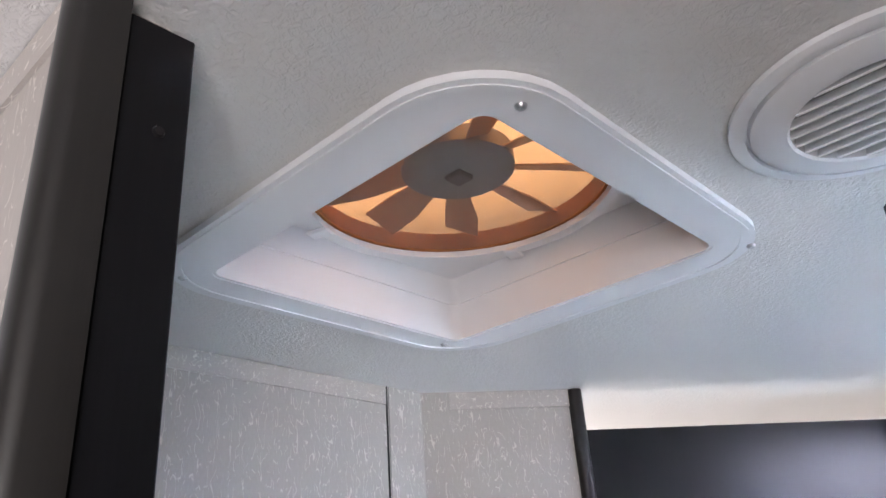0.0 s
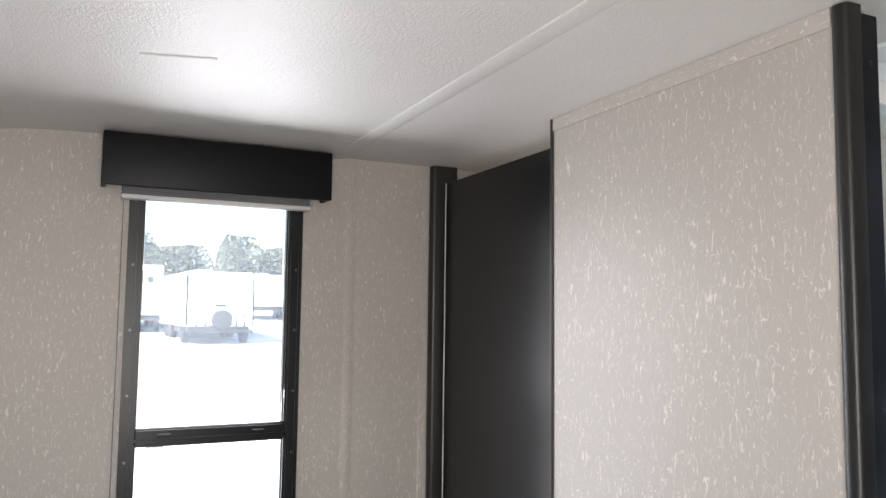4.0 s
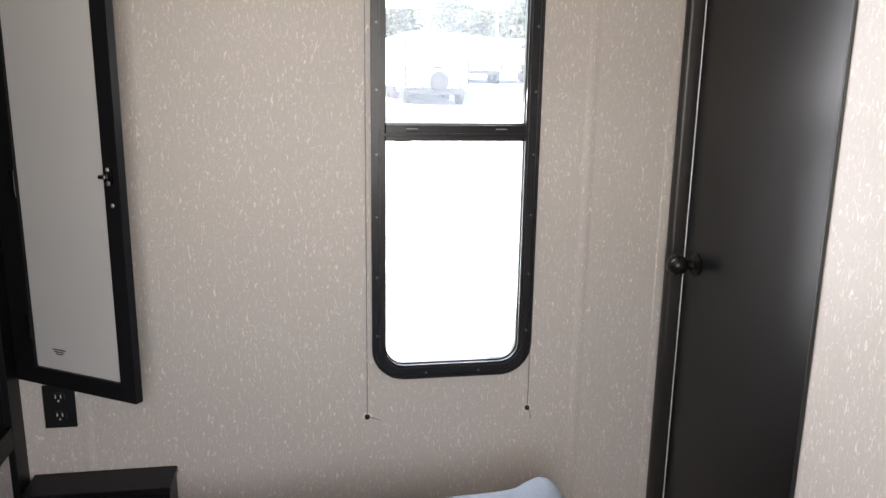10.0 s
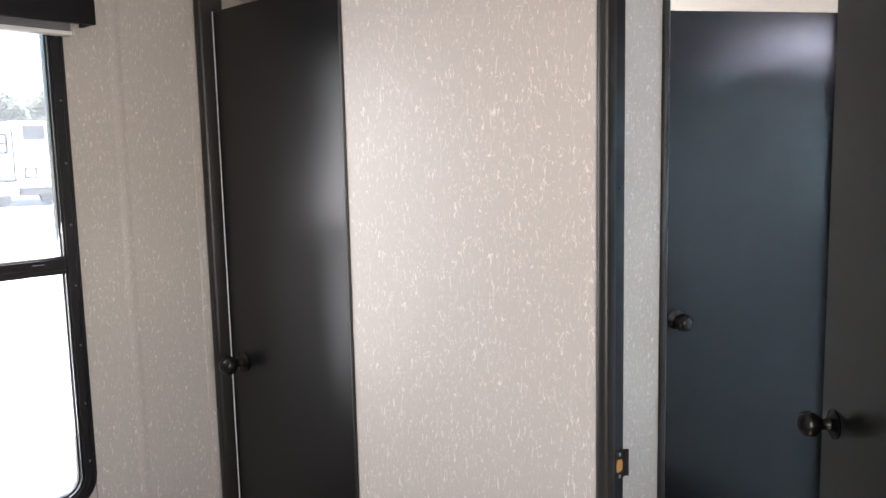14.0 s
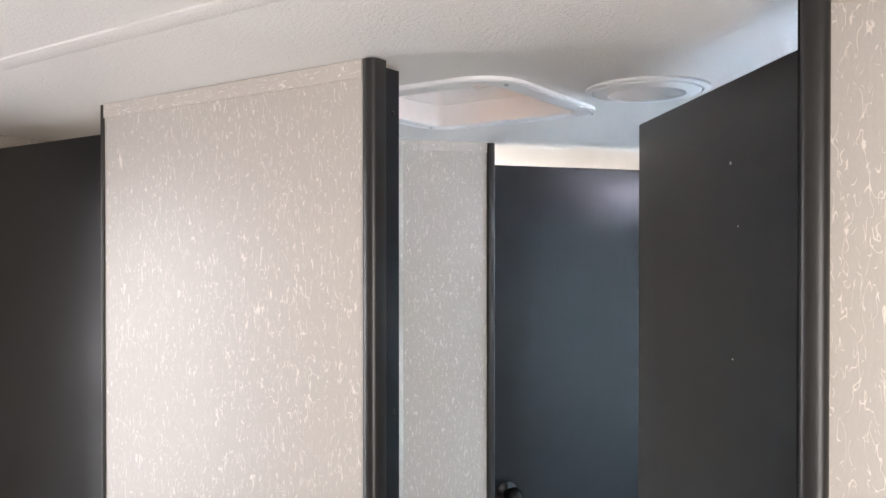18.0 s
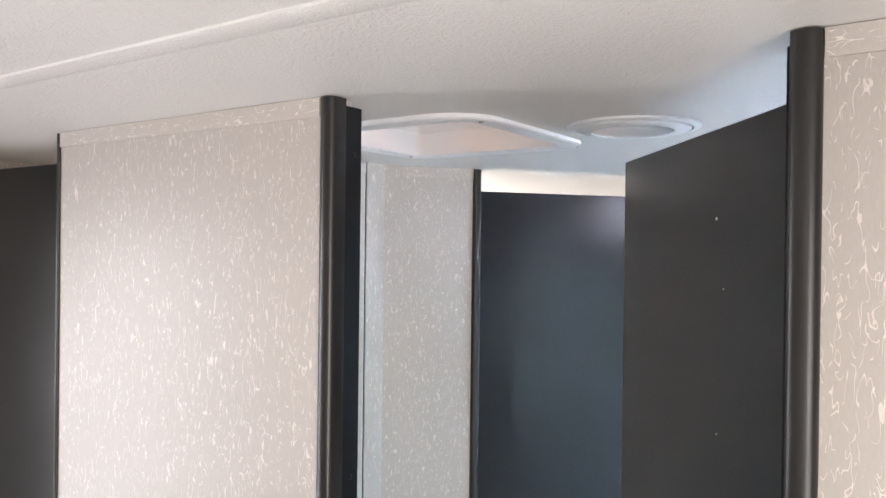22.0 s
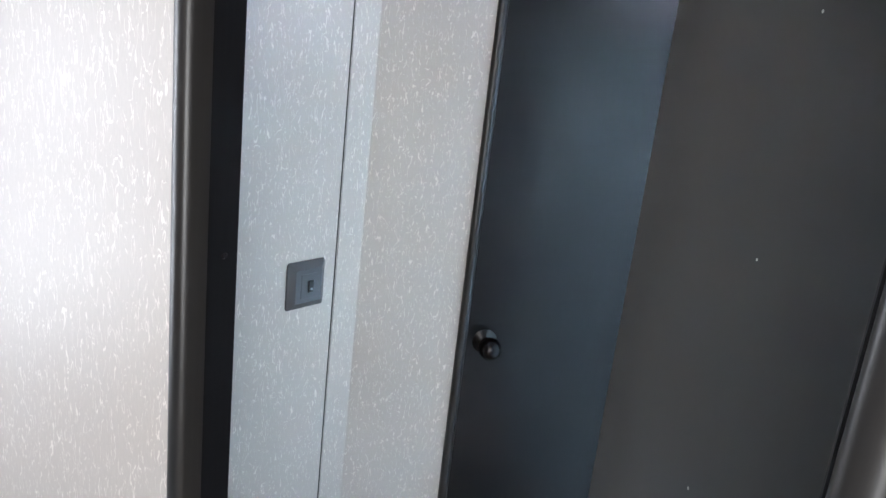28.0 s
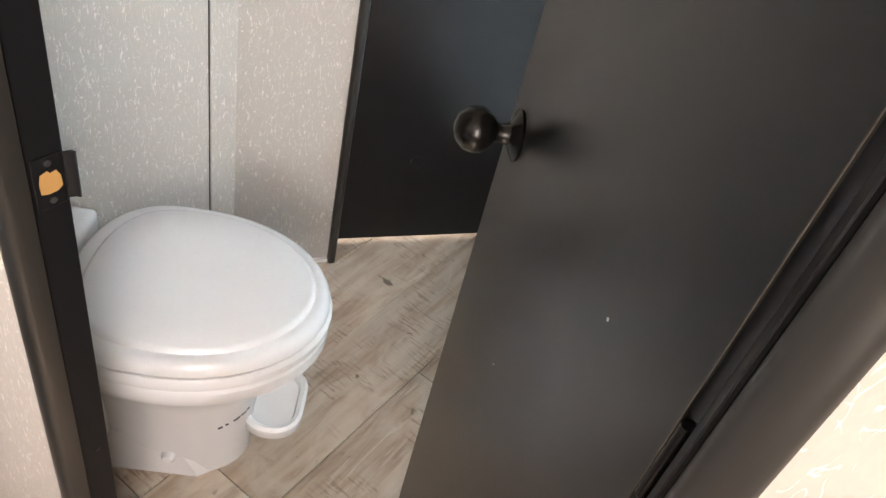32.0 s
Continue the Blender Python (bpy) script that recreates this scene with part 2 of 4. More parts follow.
WHITE = plastic("white_plastic", (0.76, 0.76, 0.77), 0.38)
PORCELAIN = plastic("toilet_white", (0.58, 0.585, 0.59), 0.22)
ACRYLIC = plastic("shower_acrylic", (0.75, 0.735, 0.72), 0.2)
PANEL = plastic("white_backing", (0.62, 0.605, 0.58), 0.5)
DOOR_BACK = plastic("door_back_board", (0.43, 0.42, 0.405), 0.35)
STEEL = base_material("screw_steel", (0.55, 0.55, 0.56), 0.3, 1.0)
SCREW = base_material("dark_screw", (0.12, 0.12, 0.125), 0.35, 0.6)
CHROME = base_material("chrome", (0.75, 0.76, 0.77), 0.12, 1.0)
BRASS = plastic("raw_wood_hole", (0.36, 0.19, 0.06), 0.7)
INK = base_material("label_ink", (0.03, 0.03, 0.035), 0.5)


def window_glass():
    mat = base_material("window_glass", (1, 1, 1), 0.02)
    n = Net(mat)
    tr = n.node("ShaderNodeBsdfTransparent", Color=(0.95, 0.97, 0.97, 1))
    gl = n.node("ShaderNodeBsdfGlossy", Roughness=0.02)
    fr = n.node("ShaderNodeFresnel", IOR=1.45)
    # bright haze over the view, put into the pane as translucent white
    dust_haze = n.node("ShaderNodeBsdfTranslucent", Color=(0.9, 0.9, 0.9, 1))
    hazed = n.t.nodes.new("ShaderNodeMixShader")
    n.link(n.ramp(n.noise(n.coords(), 9.0, 4, 0.6), [(0.3, grey(0.13)), (0.7, grey(0.18))]), hazed.inputs[0])
    n.link(tr.outputs[0], hazed.inputs[1])
    n.link(dust_haze.outputs[0], hazed.inputs[2])
    mx = n.t.nodes.new("ShaderNodeMixShader")
    n.link(fr.outputs[0], mx.inputs[0])
    n.link(hazed.outputs[0], mx.inputs[1])
    n.link(gl.outputs[0], mx.inputs[2])
    n.link(mx.outputs[0], n.t.nodes["Material Output"].inputs[0])
    return mat


GLASS = window_glass()


def frosted_glass():
    mat = base_material("frosted_glass", (0.66, 0.77, 0.77), 0.25)
    n = Net(mat)
    b = n.b
    b.inputs["Transmission Weight"].default_value = 0.15
    b.inputs["IOR"].default_value = 1.3
    tl = n.node("ShaderNodeBsdfTranslucent", Color=(0.76, 0.87, 0.87, 1))
    mx = n.t.nodes.new("ShaderNodeMixShader")
    mx.inputs[0].default_value = 0.7
    n.link(b.outputs[0], mx.inputs[1])
    n.link(tl.outputs[0], mx.inputs[2])
    n.link(mx.outputs[0], n.t.nodes["Material Output"].inputs[0])
    return mat


FROST = frosted_glass()


def translucent(name, color, amount):
    mat = base_material(name, color, 0.35)
    n = Net(mat)
    tl = n.node("ShaderNodeBsdfTranslucent", Color=(*color, 1))
    mx = n.t.nodes.new("ShaderNodeMixShader")
    mx.inputs[0].default_value = amount
    n.link(n.b.outputs[0], mx.inputs[1])
    n.link(tl.outputs[0], mx.inputs[2])
    n.link(mx.outputs[0], n.t.nodes["Material Output"].inputs[0])
    return mat


AMBER = translucent("amber_dome", (0.48, 0.23, 0.08), 0.6)


def screen_mat():
    mat = base_material("insect_screen", (0.22, 0.17, 0.13), 0.6)
    n = Net(mat)
    tr = n.t.nodes.new("ShaderNodeBsdfTransparent")
    wx = n.t.nodes.new("ShaderNodeTexWave")
    wx.inputs["Scale"].default_value = 170
    wx.bands_direction = "X"
    wy = n.t.nodes.new("ShaderNodeTexWave")
    wy.inputs["Scale"].default_value = 170
    wy.bands_direction = "Y"
    v = n.coords()
    n.link(v, wx.inputs["Vector"])
    n.link(v, wy.inputs["Vector"])
    f = n.ramp(n.mix(1.0, wx.outputs[0], wy.outputs[0], "LIGHTEN"), [(0.62, grey(0)), (0.85, grey(0.8))])
    mx = n.t.nodes.new("ShaderNodeMixShader")
    n.link(f, mx.inputs[0])
    n.link(tr.outputs[0], mx.inputs[1])
    n.link(n.b.outputs[0], mx.inputs[2])
    n.link(mx.outputs[0], n.t.nodes["Material Output"].inputs[0])
    return mat


SCREEN = screen_mat()


def plank_mat():
    mat = base_material("floor_plank", (0.3, 0.23, 0.17), 0.42)
    n = Net(mat)
    info = n.t.nodes.new("ShaderNodeObjectInfo")
    tc = n.t.nodes.new("ShaderNodeTexCoord")
    shift = n.t.nodes.new("ShaderNodeVectorMath")
    shift.operation = "MULTIPLY_ADD"
    n.link(info.outputs["Random"], shift.inputs[0])
    shift.inputs[1].default_value = (13, 29, 7)
    n.link(tc.outputs["Object"], shift.inputs[2])
    mp = n.node("ShaderNodeMapping", Scale=(34, 2.6, 1))
    n.link(shift.outputs[0], mp.inputs["Vector"])
    grain = n.noise(mp.outputs[0], 1.0, 6, 0.62, 0.6)
    mp2 = n.node("ShaderNodeMapping", Scale=(13, 5, 1))
    n.link(shift.outputs[0], mp2.inputs["Vector"])
    wash = n.noise(mp2.outputs[0], 1.0, 4, 0.6, 0.8)
    mp3 = n.node("ShaderNodeMapping", Scale=(22, 170, 1))
    n.link(shift.outputs[0], mp3.inputs["Vector"])
    saw = n.noise(mp3.outputs[0], 1.0, 2, 0.5)
    spots = n.noise(shift.outputs[0], 26, 2, 0.4)
    col = n.ramp(grain, [(0.30, (0.19, 0.140, 0.103)), (0.5, (0.32, 0.248, 0.188)), (0.72, (0.43, 0.35, 0.275))])
    col = n.mix(n.ramp(wash, [(0.42, grey(0)), (0.60, grey(0.7))]), col, (0.42, 0.36, 0.30))
    patch = n.ramp(n.noise(shift.outputs[0], 7.0, 3, 0.6), [(0.50, grey(0)), (0.60, grey(1))])
    marks = n.mix(1.0, n.ramp(saw, [(0.52, grey(0)), (0.62, grey(0.55))]), patch, "MULTIPLY")
    col = n.mix(marks, col, (0.13, 0.095, 0.07))
    pale = n.ramp(n.noise(mp.outputs[0], 2.1, 3, 0.7, 1.2), [(0.60, grey(0)), (0.70, grey(0.6))])
    col = n.mix(pale, col, (0.46, 0.41, 0.34))
    col = n.mix(n.ramp(spots, [(0.71, grey(0)), (0.76, grey(0.85))]), col, (0.07, 0.05, 0.035))
    tone = n.ramp(info.outputs["Random"], [(0, grey(0.85)), (1, grey(1.12))])
    n.link(n.mix(1.0, col, tone, "MULTIPLY"), n.b.inputs["Base Color"])
    n.bump(grain, 0.25, 0.0008)
    return mat


PLANK = plank_mat()
JOINT = base_material("floor_joint", (0.06, 0.045, 0.035), 0.8)


def fabric_mat():
    mat = base_material("bed_fabric", (0.5, 0.53, 0.58), 0.9)
    n = Net(mat)
    a = n.noise(n.coords((400, 400, 400)), 1.0, 2)
    c = n.noise(n.coords(), 35, 4, 0.7)
    col = n.mix(a, (0.075, 0.095, 0.12), (0.20, 0.235, 0.275))
    n.link(n.mix(n.ramp(c, [(0.3, grey(0)), (0.7, grey(0.5))]), col, (0.14, 0.165, 0.195)), n.b.inputs["Base Color"])
    n.bump(a, 0.5, 0.001)
    return mat


FABRIC = fabric_mat()


def outdoor(name, color, scale, vary, rough=0.8):
    mat = base_material(name, color, rough)
    n = Net(mat)
    a = n.noise(n.coords(), scale, 5, 0.65)
    n.link(n.ramp(a, [(0.3, tuple(c * (1 - vary) for c in color)), (0.7, tuple(min(1, c * (1 + vary)) for c in color))]), n.b.inputs["Base Color"])
    return mat


GRAVEL = outdoor("gravel_lot", (0.42, 0.4, 0.37), 1.2, 0.3)
RV_WHITE = outdoor("rv_skin", (0.78, 0.78, 0.77), 2.0, 0.05, 0.35)
RV_DARK = outdoor("rv_dark", (0.022, 0.021, 0.020), 3.0, 0.2, 0.4)
TYRE = outdoor("tyre_rubber", (0.016, 0.0155, 0.015), 8.0, 0.2, 0.8)
LEAF = outdoor("leaf_green", (0.082, 0.092, 0.052), 3.0, 0.4)
BARK = outdoor("bark", (0.11, 0.085, 0.065), 5.0, 0.4)
FENCE = outdoor("fence_wire", (0.4, 0.41, 0.41), 5.0, 0.1)

# ---- the large structure ----
WIN = (-0.797, -0.374, 0.593, 1.885)      # window opening: y from, to; z from, to
VENT = (-0.382, 0.410)                   # middle of the roof fan
D0, D1 = Vector((-0.775, 0.735)), Vector((-0.067, 1.664))   # line of the slanted bathroom wall
DU = (D1 - D0).normalized()
DN = Vector((-DU.y, DU.x))               # towards the hall


def along(s, n=0.0):
    p = D0 + DU * s + DN * n
    return (p.x, p.y)


def wall_with_hole(axis, at, thick, u0, u1, z0, z1, holes):
    """A wall on a plane, cut into pieces round its openings (u0, u1, z0, z1)."""
    bm = bmesh.new()

    def piece(a, c, lo, hi):
        if c - a > 1e-4 and hi - lo > 1e-4:
            if axis == "x":
                box(at, at + thick, a, c, lo, hi, bm=bm)
            else:
                box(a, c, at, at + thick, lo, hi, bm=bm)

    last = u0
    for a, c, lo, hi in sorted(holes):
        piece(last, a, z0, z1)
        piece(a, c, z0, lo)
        piece(a, c, hi, z1)
        last = c
    piece(last, u1, z0, z1)
    return bm


setting("floor", box(WX - 0.05, EX + 0.05, FY - 0.05, HY + 0.05, -0.06, -0.007), JOINT, "grey-brown wood-look vinyl plank floor")
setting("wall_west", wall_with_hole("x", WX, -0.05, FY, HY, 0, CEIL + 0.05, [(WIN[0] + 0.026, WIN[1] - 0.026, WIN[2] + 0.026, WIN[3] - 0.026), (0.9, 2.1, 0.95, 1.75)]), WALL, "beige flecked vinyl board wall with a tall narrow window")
setting("wall_east", wall_with_hole("x", EX, 0.05, FY, HY, 0, CEIL + 0.05, [(-1.325, -0.575, 0.82, 1.78)]), WALL, "beige flecked vinyl board side wall")
setting("wall_front", box(WX, EX, FY - 0.05, FY, 0, CEIL), WALL, "plain beige wall behind the bed")
setting("wall_end", box(WX, EX, HY, HY + 0.05, 0, CEIL), WALL, "plain beige end wall")
setting("wall_bath_back", box(-0.067, EX, BY, BY + T, 0, CEIL), WALL, "beige flecked wall behind the shower")
setting("wall_partition_a", box(-0.961, -0.2815, 0, 0.051, 0.0, CEIL), WALL, "beige vinyl partition panel with pale flecks")
setting("wall_partition_b", box(0.331, EX, 0, T, 0.0, CEIL), WALL, "beige vinyl partition panel with pale flecks")
setting("wall_bath_side", prism([(-0.775, T), (-0.775, 0.735), (-0.83, 0.76), (-0.83, T)], 0, CEIL), WALL, "pale grey flecked bathroom side wall")
S0, S1 = 0.25, 0.888                     # door frame on the slanted wall
setting("wall_slant_a", prism([along(0), along(S0 + 0.004), along(S0 + 0.004, T), along(-0.03, T)], 0, CEIL), WALL, "pale grey flecked slanted bathroom wall")
setting("wall_slant_b", prism([along(S1 - 0.004), along(1.16), along(1.16, T), along(S1 - 0.004, T)], 0, CEIL), WALL, "pale grey flecked slanted bathroom wall")

# ceiling with the barrel curve down to the front
cb = bmesh.new()
vx0, vx1, vy0, vy1 = VENT[0] - 0.175, VENT[0] + 0.175, VENT[1] - 0.175, VENT[1] + 0.175
# sx, sy: hole for the assumed skylight
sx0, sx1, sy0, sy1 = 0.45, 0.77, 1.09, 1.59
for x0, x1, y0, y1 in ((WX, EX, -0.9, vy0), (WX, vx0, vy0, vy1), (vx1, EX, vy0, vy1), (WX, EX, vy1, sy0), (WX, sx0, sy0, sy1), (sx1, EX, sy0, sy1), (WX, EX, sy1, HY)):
    box(x0, x1, y0, y1, CEIL, CEIL + 0.04, bm=cb)
prof = [(-0.9 - 1.45 * k / 14, CEIL - 0.457 * (1.45 * k / 14) ** 2.23) for k in range(15)]
lo = [[cb.verts.new((x, y, z)) for y, z in prof] for x in (WX, EX)]
hi = [[cb.verts.new((x, y, z + 0.04)) for y, z in prof] for x in (WX, EX)]
for k in range(14):
    cb.faces.new((lo[0][k], lo[1][k], lo[1][k + 1], lo[0][k + 1]))
    cb.faces.new((hi[0][k], hi[0][k + 1], hi[1][k + 1], hi[1][k]))
ceiling = setting("ceiling", cb, CEILING, "off-white pebbled vinyl ceiling")


def batten(y, w, z=CEIL):
    """A soft-edged cover strip across the ceiling."""
    pts = [(-w / 2, 0), (-w / 2 + 0.0006, -0.0026), (-w * 0.40, -0.0036), (-w * 0.15, -0.0042), (w * 0.15, -0.0036), (w * 0.38, -0.0016), (w / 2, 0)]
    bm = bmesh.new()
    rows = [[bm.verts.new((x, y + a, z + c)) for a, c in pts] for x in (WX, EX)]
    for k in range(len(pts) - 1):
        bm.faces.new((rows[0][k], rows[1][k], rows[1][k + 1], rows[0][k + 1]))
    bm.faces.new((rows[0][0], rows[0][-1], rows[1][-1], rows[1][0]))
    return bm


setting("ceiling_trim", batten(-0.283, 0.044), CEILING, "off-white ceiling joint strip", True)
setting("ceiling_trim", batten(-1.10, 0.055, CEIL - 0.0115), CEILING, "off-white ceiling joint strip", True)

# wall top strips
for name, poly in (("trim_top_a", [(-0.957, -0.003), (-0.293, -0.003), (-0.293, 0.0), (-0.957, 0.0)]),
                   ("trim_top_b", [(0.336, -0.003), (EX, -0.003), (EX, 0.0), (0.336, 0.0)]),
                   ("trim_top_side", [(-0.775, T), (-0.772, T), (-0.772, 0.66), (-0.775, 0.66)]),
                   ("trim_top_slant", [along(0.045), along(S0), along(S0, -0.003), along(0.045, -0.003)])):
    setting(name, prism(poly, CEIL - 0.028, CEIL - 0.001, 0.0), WALL_STRIP, "pale flecked cover strip under the ceiling")

# wall joints and battens
setting("trim_joint", box(-0.7752, -0.7738, 0.662, 0.6645, 0, CEIL), RUBBER, "dark hairline joint between wall panels")
setting("trim_corner", prism([(-0.7735, 0.667), (-0.7735, 0.735), along(0.035, -0.0015), along(0.035, 0.0), (-0.775, 0.735), (-0.775, 0.667)], 0, CEIL), WALL, "flecked flexible corner strip")
for y in (-0.241, -1.502):
    dome = [(WX + 0.0020 * math.cos(math.pi / 2 * a) ** 1.3, y + 0.0165 * a) for a in (-0.98, -0.85, -0.65, -0.4, -0.15, 0.15, 0.4, 0.65, 0.85, 0.98)]
    setting("trim_batten", prism([(WX, y - 0.017)] + dome + [(WX, y + 0.017)], 0, CEIL), WALL, "flecked vertical batten over a wall joint", True)
setting("trim_joint", prism([along(1.105), along(1.1075), along(1.1075, -0.0012), along(1.105, -0.0012)], 0, CEIL), RUBBER, "dark hairline joint between wall panels")
BASE = plastic("baseboard_white", (0.7, 0.69, 0.67), 0.4)
setting("baseboard_slant_a", prism([along(0.02), along(S0), along(S0, -0.006), along(0.02, -0.006)], 0, 0.012), BASE, "thin white floor trim")
setting("baseboard_slant_b", prism([along(S1), along(1.12), along(1.12, -0.006), along(S1, -0.006)], 0, 0.012), BASE, "thin white floor trim")
setting("baseboard_side", box(-0.775, -0.769, T, 0.70, 0, 0.012), BASE, "thin white floor trim")


def jamb(name, x0, x1, face, z1=CEIL, nose=0.012, deep=T):
    """Black end cap over a partition's end: a rounded nose on each side and a flat return. face: +1 where the opening lies at larger x."""
    pts = []
    w = x1 - x0
    for k in range(9):
        a = math.pi * k / 8
        pts.append((x0 + w / 2 - w / 2 * math.cos(a), -nose * math.sin(a) ** 0.6 - 0.001))
    back = [(x, deep - y) for x, y in pts[::-1]]
    ob = setting(name, prism(pts + back, 0, z1 - 0.002), TRIM, "black plastic edge trim on a doorway", True)
    return ob


nose_l = [(-0.2905, 0.0), (-0.2905, -0.002), (-0.2885, -0.0045), (-0.2840, -0.0064), (-0.2780, -0.0068), (-0.2720, -0.0058), (-0.2680, -0.0030), (-0.2660, 0.003), (-0.2655, 0.022), (-0.2700, 0.0235), (-0.2815, 0.0235), (-0.2815, 0.0)]
setting("trim_jamb_left", prism(nose_l, 0, CEIL - 0.002), TRIM, "black plastic edge trim on a doorway", True)
jamb("trim_jamb_right", 0.306, 0.335, -1)
jamb("trim_jamb_wardrobe", -0.9665, -0.9575, 1, CEIL, 0.004)
jamb("trim_jamb_corner", WX + 0.001, -1.5475, 1)
setting("trim_corner_edge", prism([(WX, -0.0350), (WX + 0.0020, -0.0345), (WX + 0.0040, -0.0325), (WX + 0.0042, -0.0150), (WX, -0.0146)], 0, CEIL - 0.003), WALL, "narrow flecked edge strip beside a black door trim", True)
# flat rebate faces of the doorway, their shade put in as a darker black
setting("trim_rebate", box(-0.2814, -0.2705, 0.0238, 0.061, 0, CEIL - 0.010, 0.001), DOOR_PLAIN, "flat door stop strip, its black darkened for shade")
setting("trim_rebate", box(0.3025, 0.3065, 0.004, T + 0.012, 0, CEIL - 0.012, 0.001), DOOR_PLAIN, "flat door stop strip, its black darkened for shade")
for s, sg in ((S0, 1), (S1, -1)):
    w = 0.022
    pts = [along(s - w / 2 * sg + sg * (w / 2 - w / 2 * math.cos(math.pi * k / 8)), -0.011 * math.sin(math.pi * k / 8) ** 0.6 - 0.001) for k in range(9)]
    back = [along(s - w / 2 * sg + sg * (w / 2 - w / 2 * math.cos(math.pi * k / 8)), T + 0.002 + 0.011 * math.sin(math.pi * k / 8) ** 0.6) for k in range(8, -1, -1)]
    setting("trim_jamb_slant", prism(pts + back, 0, CEIL - 0.002), TRIM, "black plastic edge trim on a doorway", True)


# ---- doors ----
def knob(parent, x, z, out, thick):
    """A ball knob on a stepped rose, standing out of the door along out (+1 or -1 in y)."""
    turn = pose(x, thick if out > 0 else 0, z, -90 * out, 0, 0)
    k = part("knob", lathe([(0.0, 0.0), (0.030, 0.0), (0.031, 0.004), (0.024, 0.008), (0.014, 0.013), (0.011, 0.022), (0.012, 0.028), (0.020, 0.034), (0.0265, 0.044), (0.0275, 0.052), (0.025, 0.063), (0.016, 0.073), (0.006, 0.0765), (0.0, 0.077)], 28), KNOB, parent, "dark bronze ball door knob", True, turn)
    return k


def slab_door(name, m, width, label, knobs, kz=0.91, z0=0.022, z1=1.898, thick=0.026, mirror=False):
    """A flush black door, hinged at its local origin and reaching to -x."""
    d = thing(name, m, label, "door", kind="structure")
    part("door_leaf", box(-width, 0, 0, thick, z0, z1, 0.0015), DOOR, d)
    for side in knobs:
        knob(d, -width + 0.062, kz, side, thick)
    for z in (0.25, 1.0, 1.72):
        part("hinge", cyl(0.005, 0.07, 12, m=Matrix.Translation((0.004, 0.004, z))), KNOB, d, "small dark hinge barrel", True)
    part("latch_plate", box(-width - 0.0012, -width + 0.0005, thick * 0.15, thick * 0.85, 0.885, 0.94), KNOB, d, "dark latch plate")
    return d


OPEN = 52
slab_door("door_1", pose(0.2940, T + 0.012, 0, 0, 0, -OPEN), 0.560, "black flush bathroom door standing half open", (1, -1), 0.925)
d2 = slab_door("door_2", pose(-0.968, 0.018, 0), 0.5565, "closed black flush door with a ball knob", (-1,))
# white strip added for the line of hall light beside the leaf
part("gap_light_strip", box(-0.5606, -0.5586, -0.0005, 0.020, 0.022, 1.898), plastic("gap_light_white", (0.78, 0.78, 0.8), 0.4), d2, "thin white strip in place of light in the door gap")
ang = math.degrees(math.atan2(DU.y, DU.x))
hx, hy = along(S1 - 0.0115, T + 0.003)
slab_door("door_3", pose(hx, hy, 0, 0, 0, ang), S1 - S0 - 0.0235, "closed black flush bathroom door leading to the hall", (-1,), 0.965)

WORN = plastic("worn_edge", (0.050, 0.038, 0.029), 0.7)
part("worn_edge", box(-0.0009, 0.0004, -0.0004, 0.0012, 0.024, 1.896), WORN, bpy.data.objects["door_1"], "thin worn brown line along the door edge")

# strike plate and screws on the doorway
st = thing("strike_plate", pose(-0.2705, 0.0455, 0.905), "black strike plate with a raw wood latch hole", "strike plate")
part("plate", box(0, 0.0022, -0.0175, 0.0135, -0.029, 0.029, 0.0008), DOOR_PLAIN, st)
part("lip", prism([(0, 0.0135), (0.0022, 0.0135), (0.0045, 0.019), (0.0085, 0.0215), (0.0072, 0.0235), (0.002, 0.0215)], -0.026, 0.026), DOOR_PLAIN, st, "curved plate lip", True)
hole = [(-0.0125, -0.010), (-0.006, -0.0125), (0.004, -0.012), (0.009, -0.008), (0.0085, 0.004), (0.005, 0.011), (-0.001, 0.010), (-0.004, 0.0135), (-0.011, 0.011), (-0.0130, 0.002)]
part("latch_hole", prism(hole, 0.0021, 0.0027, m=Matrix(((0, 0, 1, 0), (1, 0, 0, 0), (0, 1, 0, 0), (0, 0, 0, 1)))), BRASS, st, "raw wood showing in the latch hole")
for z in (-0.021, 0.021):
    part("screw", cyl(0.0035, 0.0012, 12, m=pose(0.002, -0.002, z, 0, 90, 0)), STEEL, st, "", True)


def small_screw(m, mat=RUBBER, r=0.0035, label="small dark screw in black door trim"):
    s = tagged(new("screw", mesh_of("screw", cyl(r, 0.0018, 12, r2=r * 0.75), mat, True)), label, "screw", "screws")
    s.matrix_basis = m
    return s


for z in (1.875, 1.42, 0.47):
    small_screw(pose(-0.2705, 0.045, z, 0, 90, 0))
    small_screw(pose(0.3025, 0.045, z, 0, -90, 0))
small_screw(pose(-1.562, -0.0125, 1.905, 90, 0, 10))


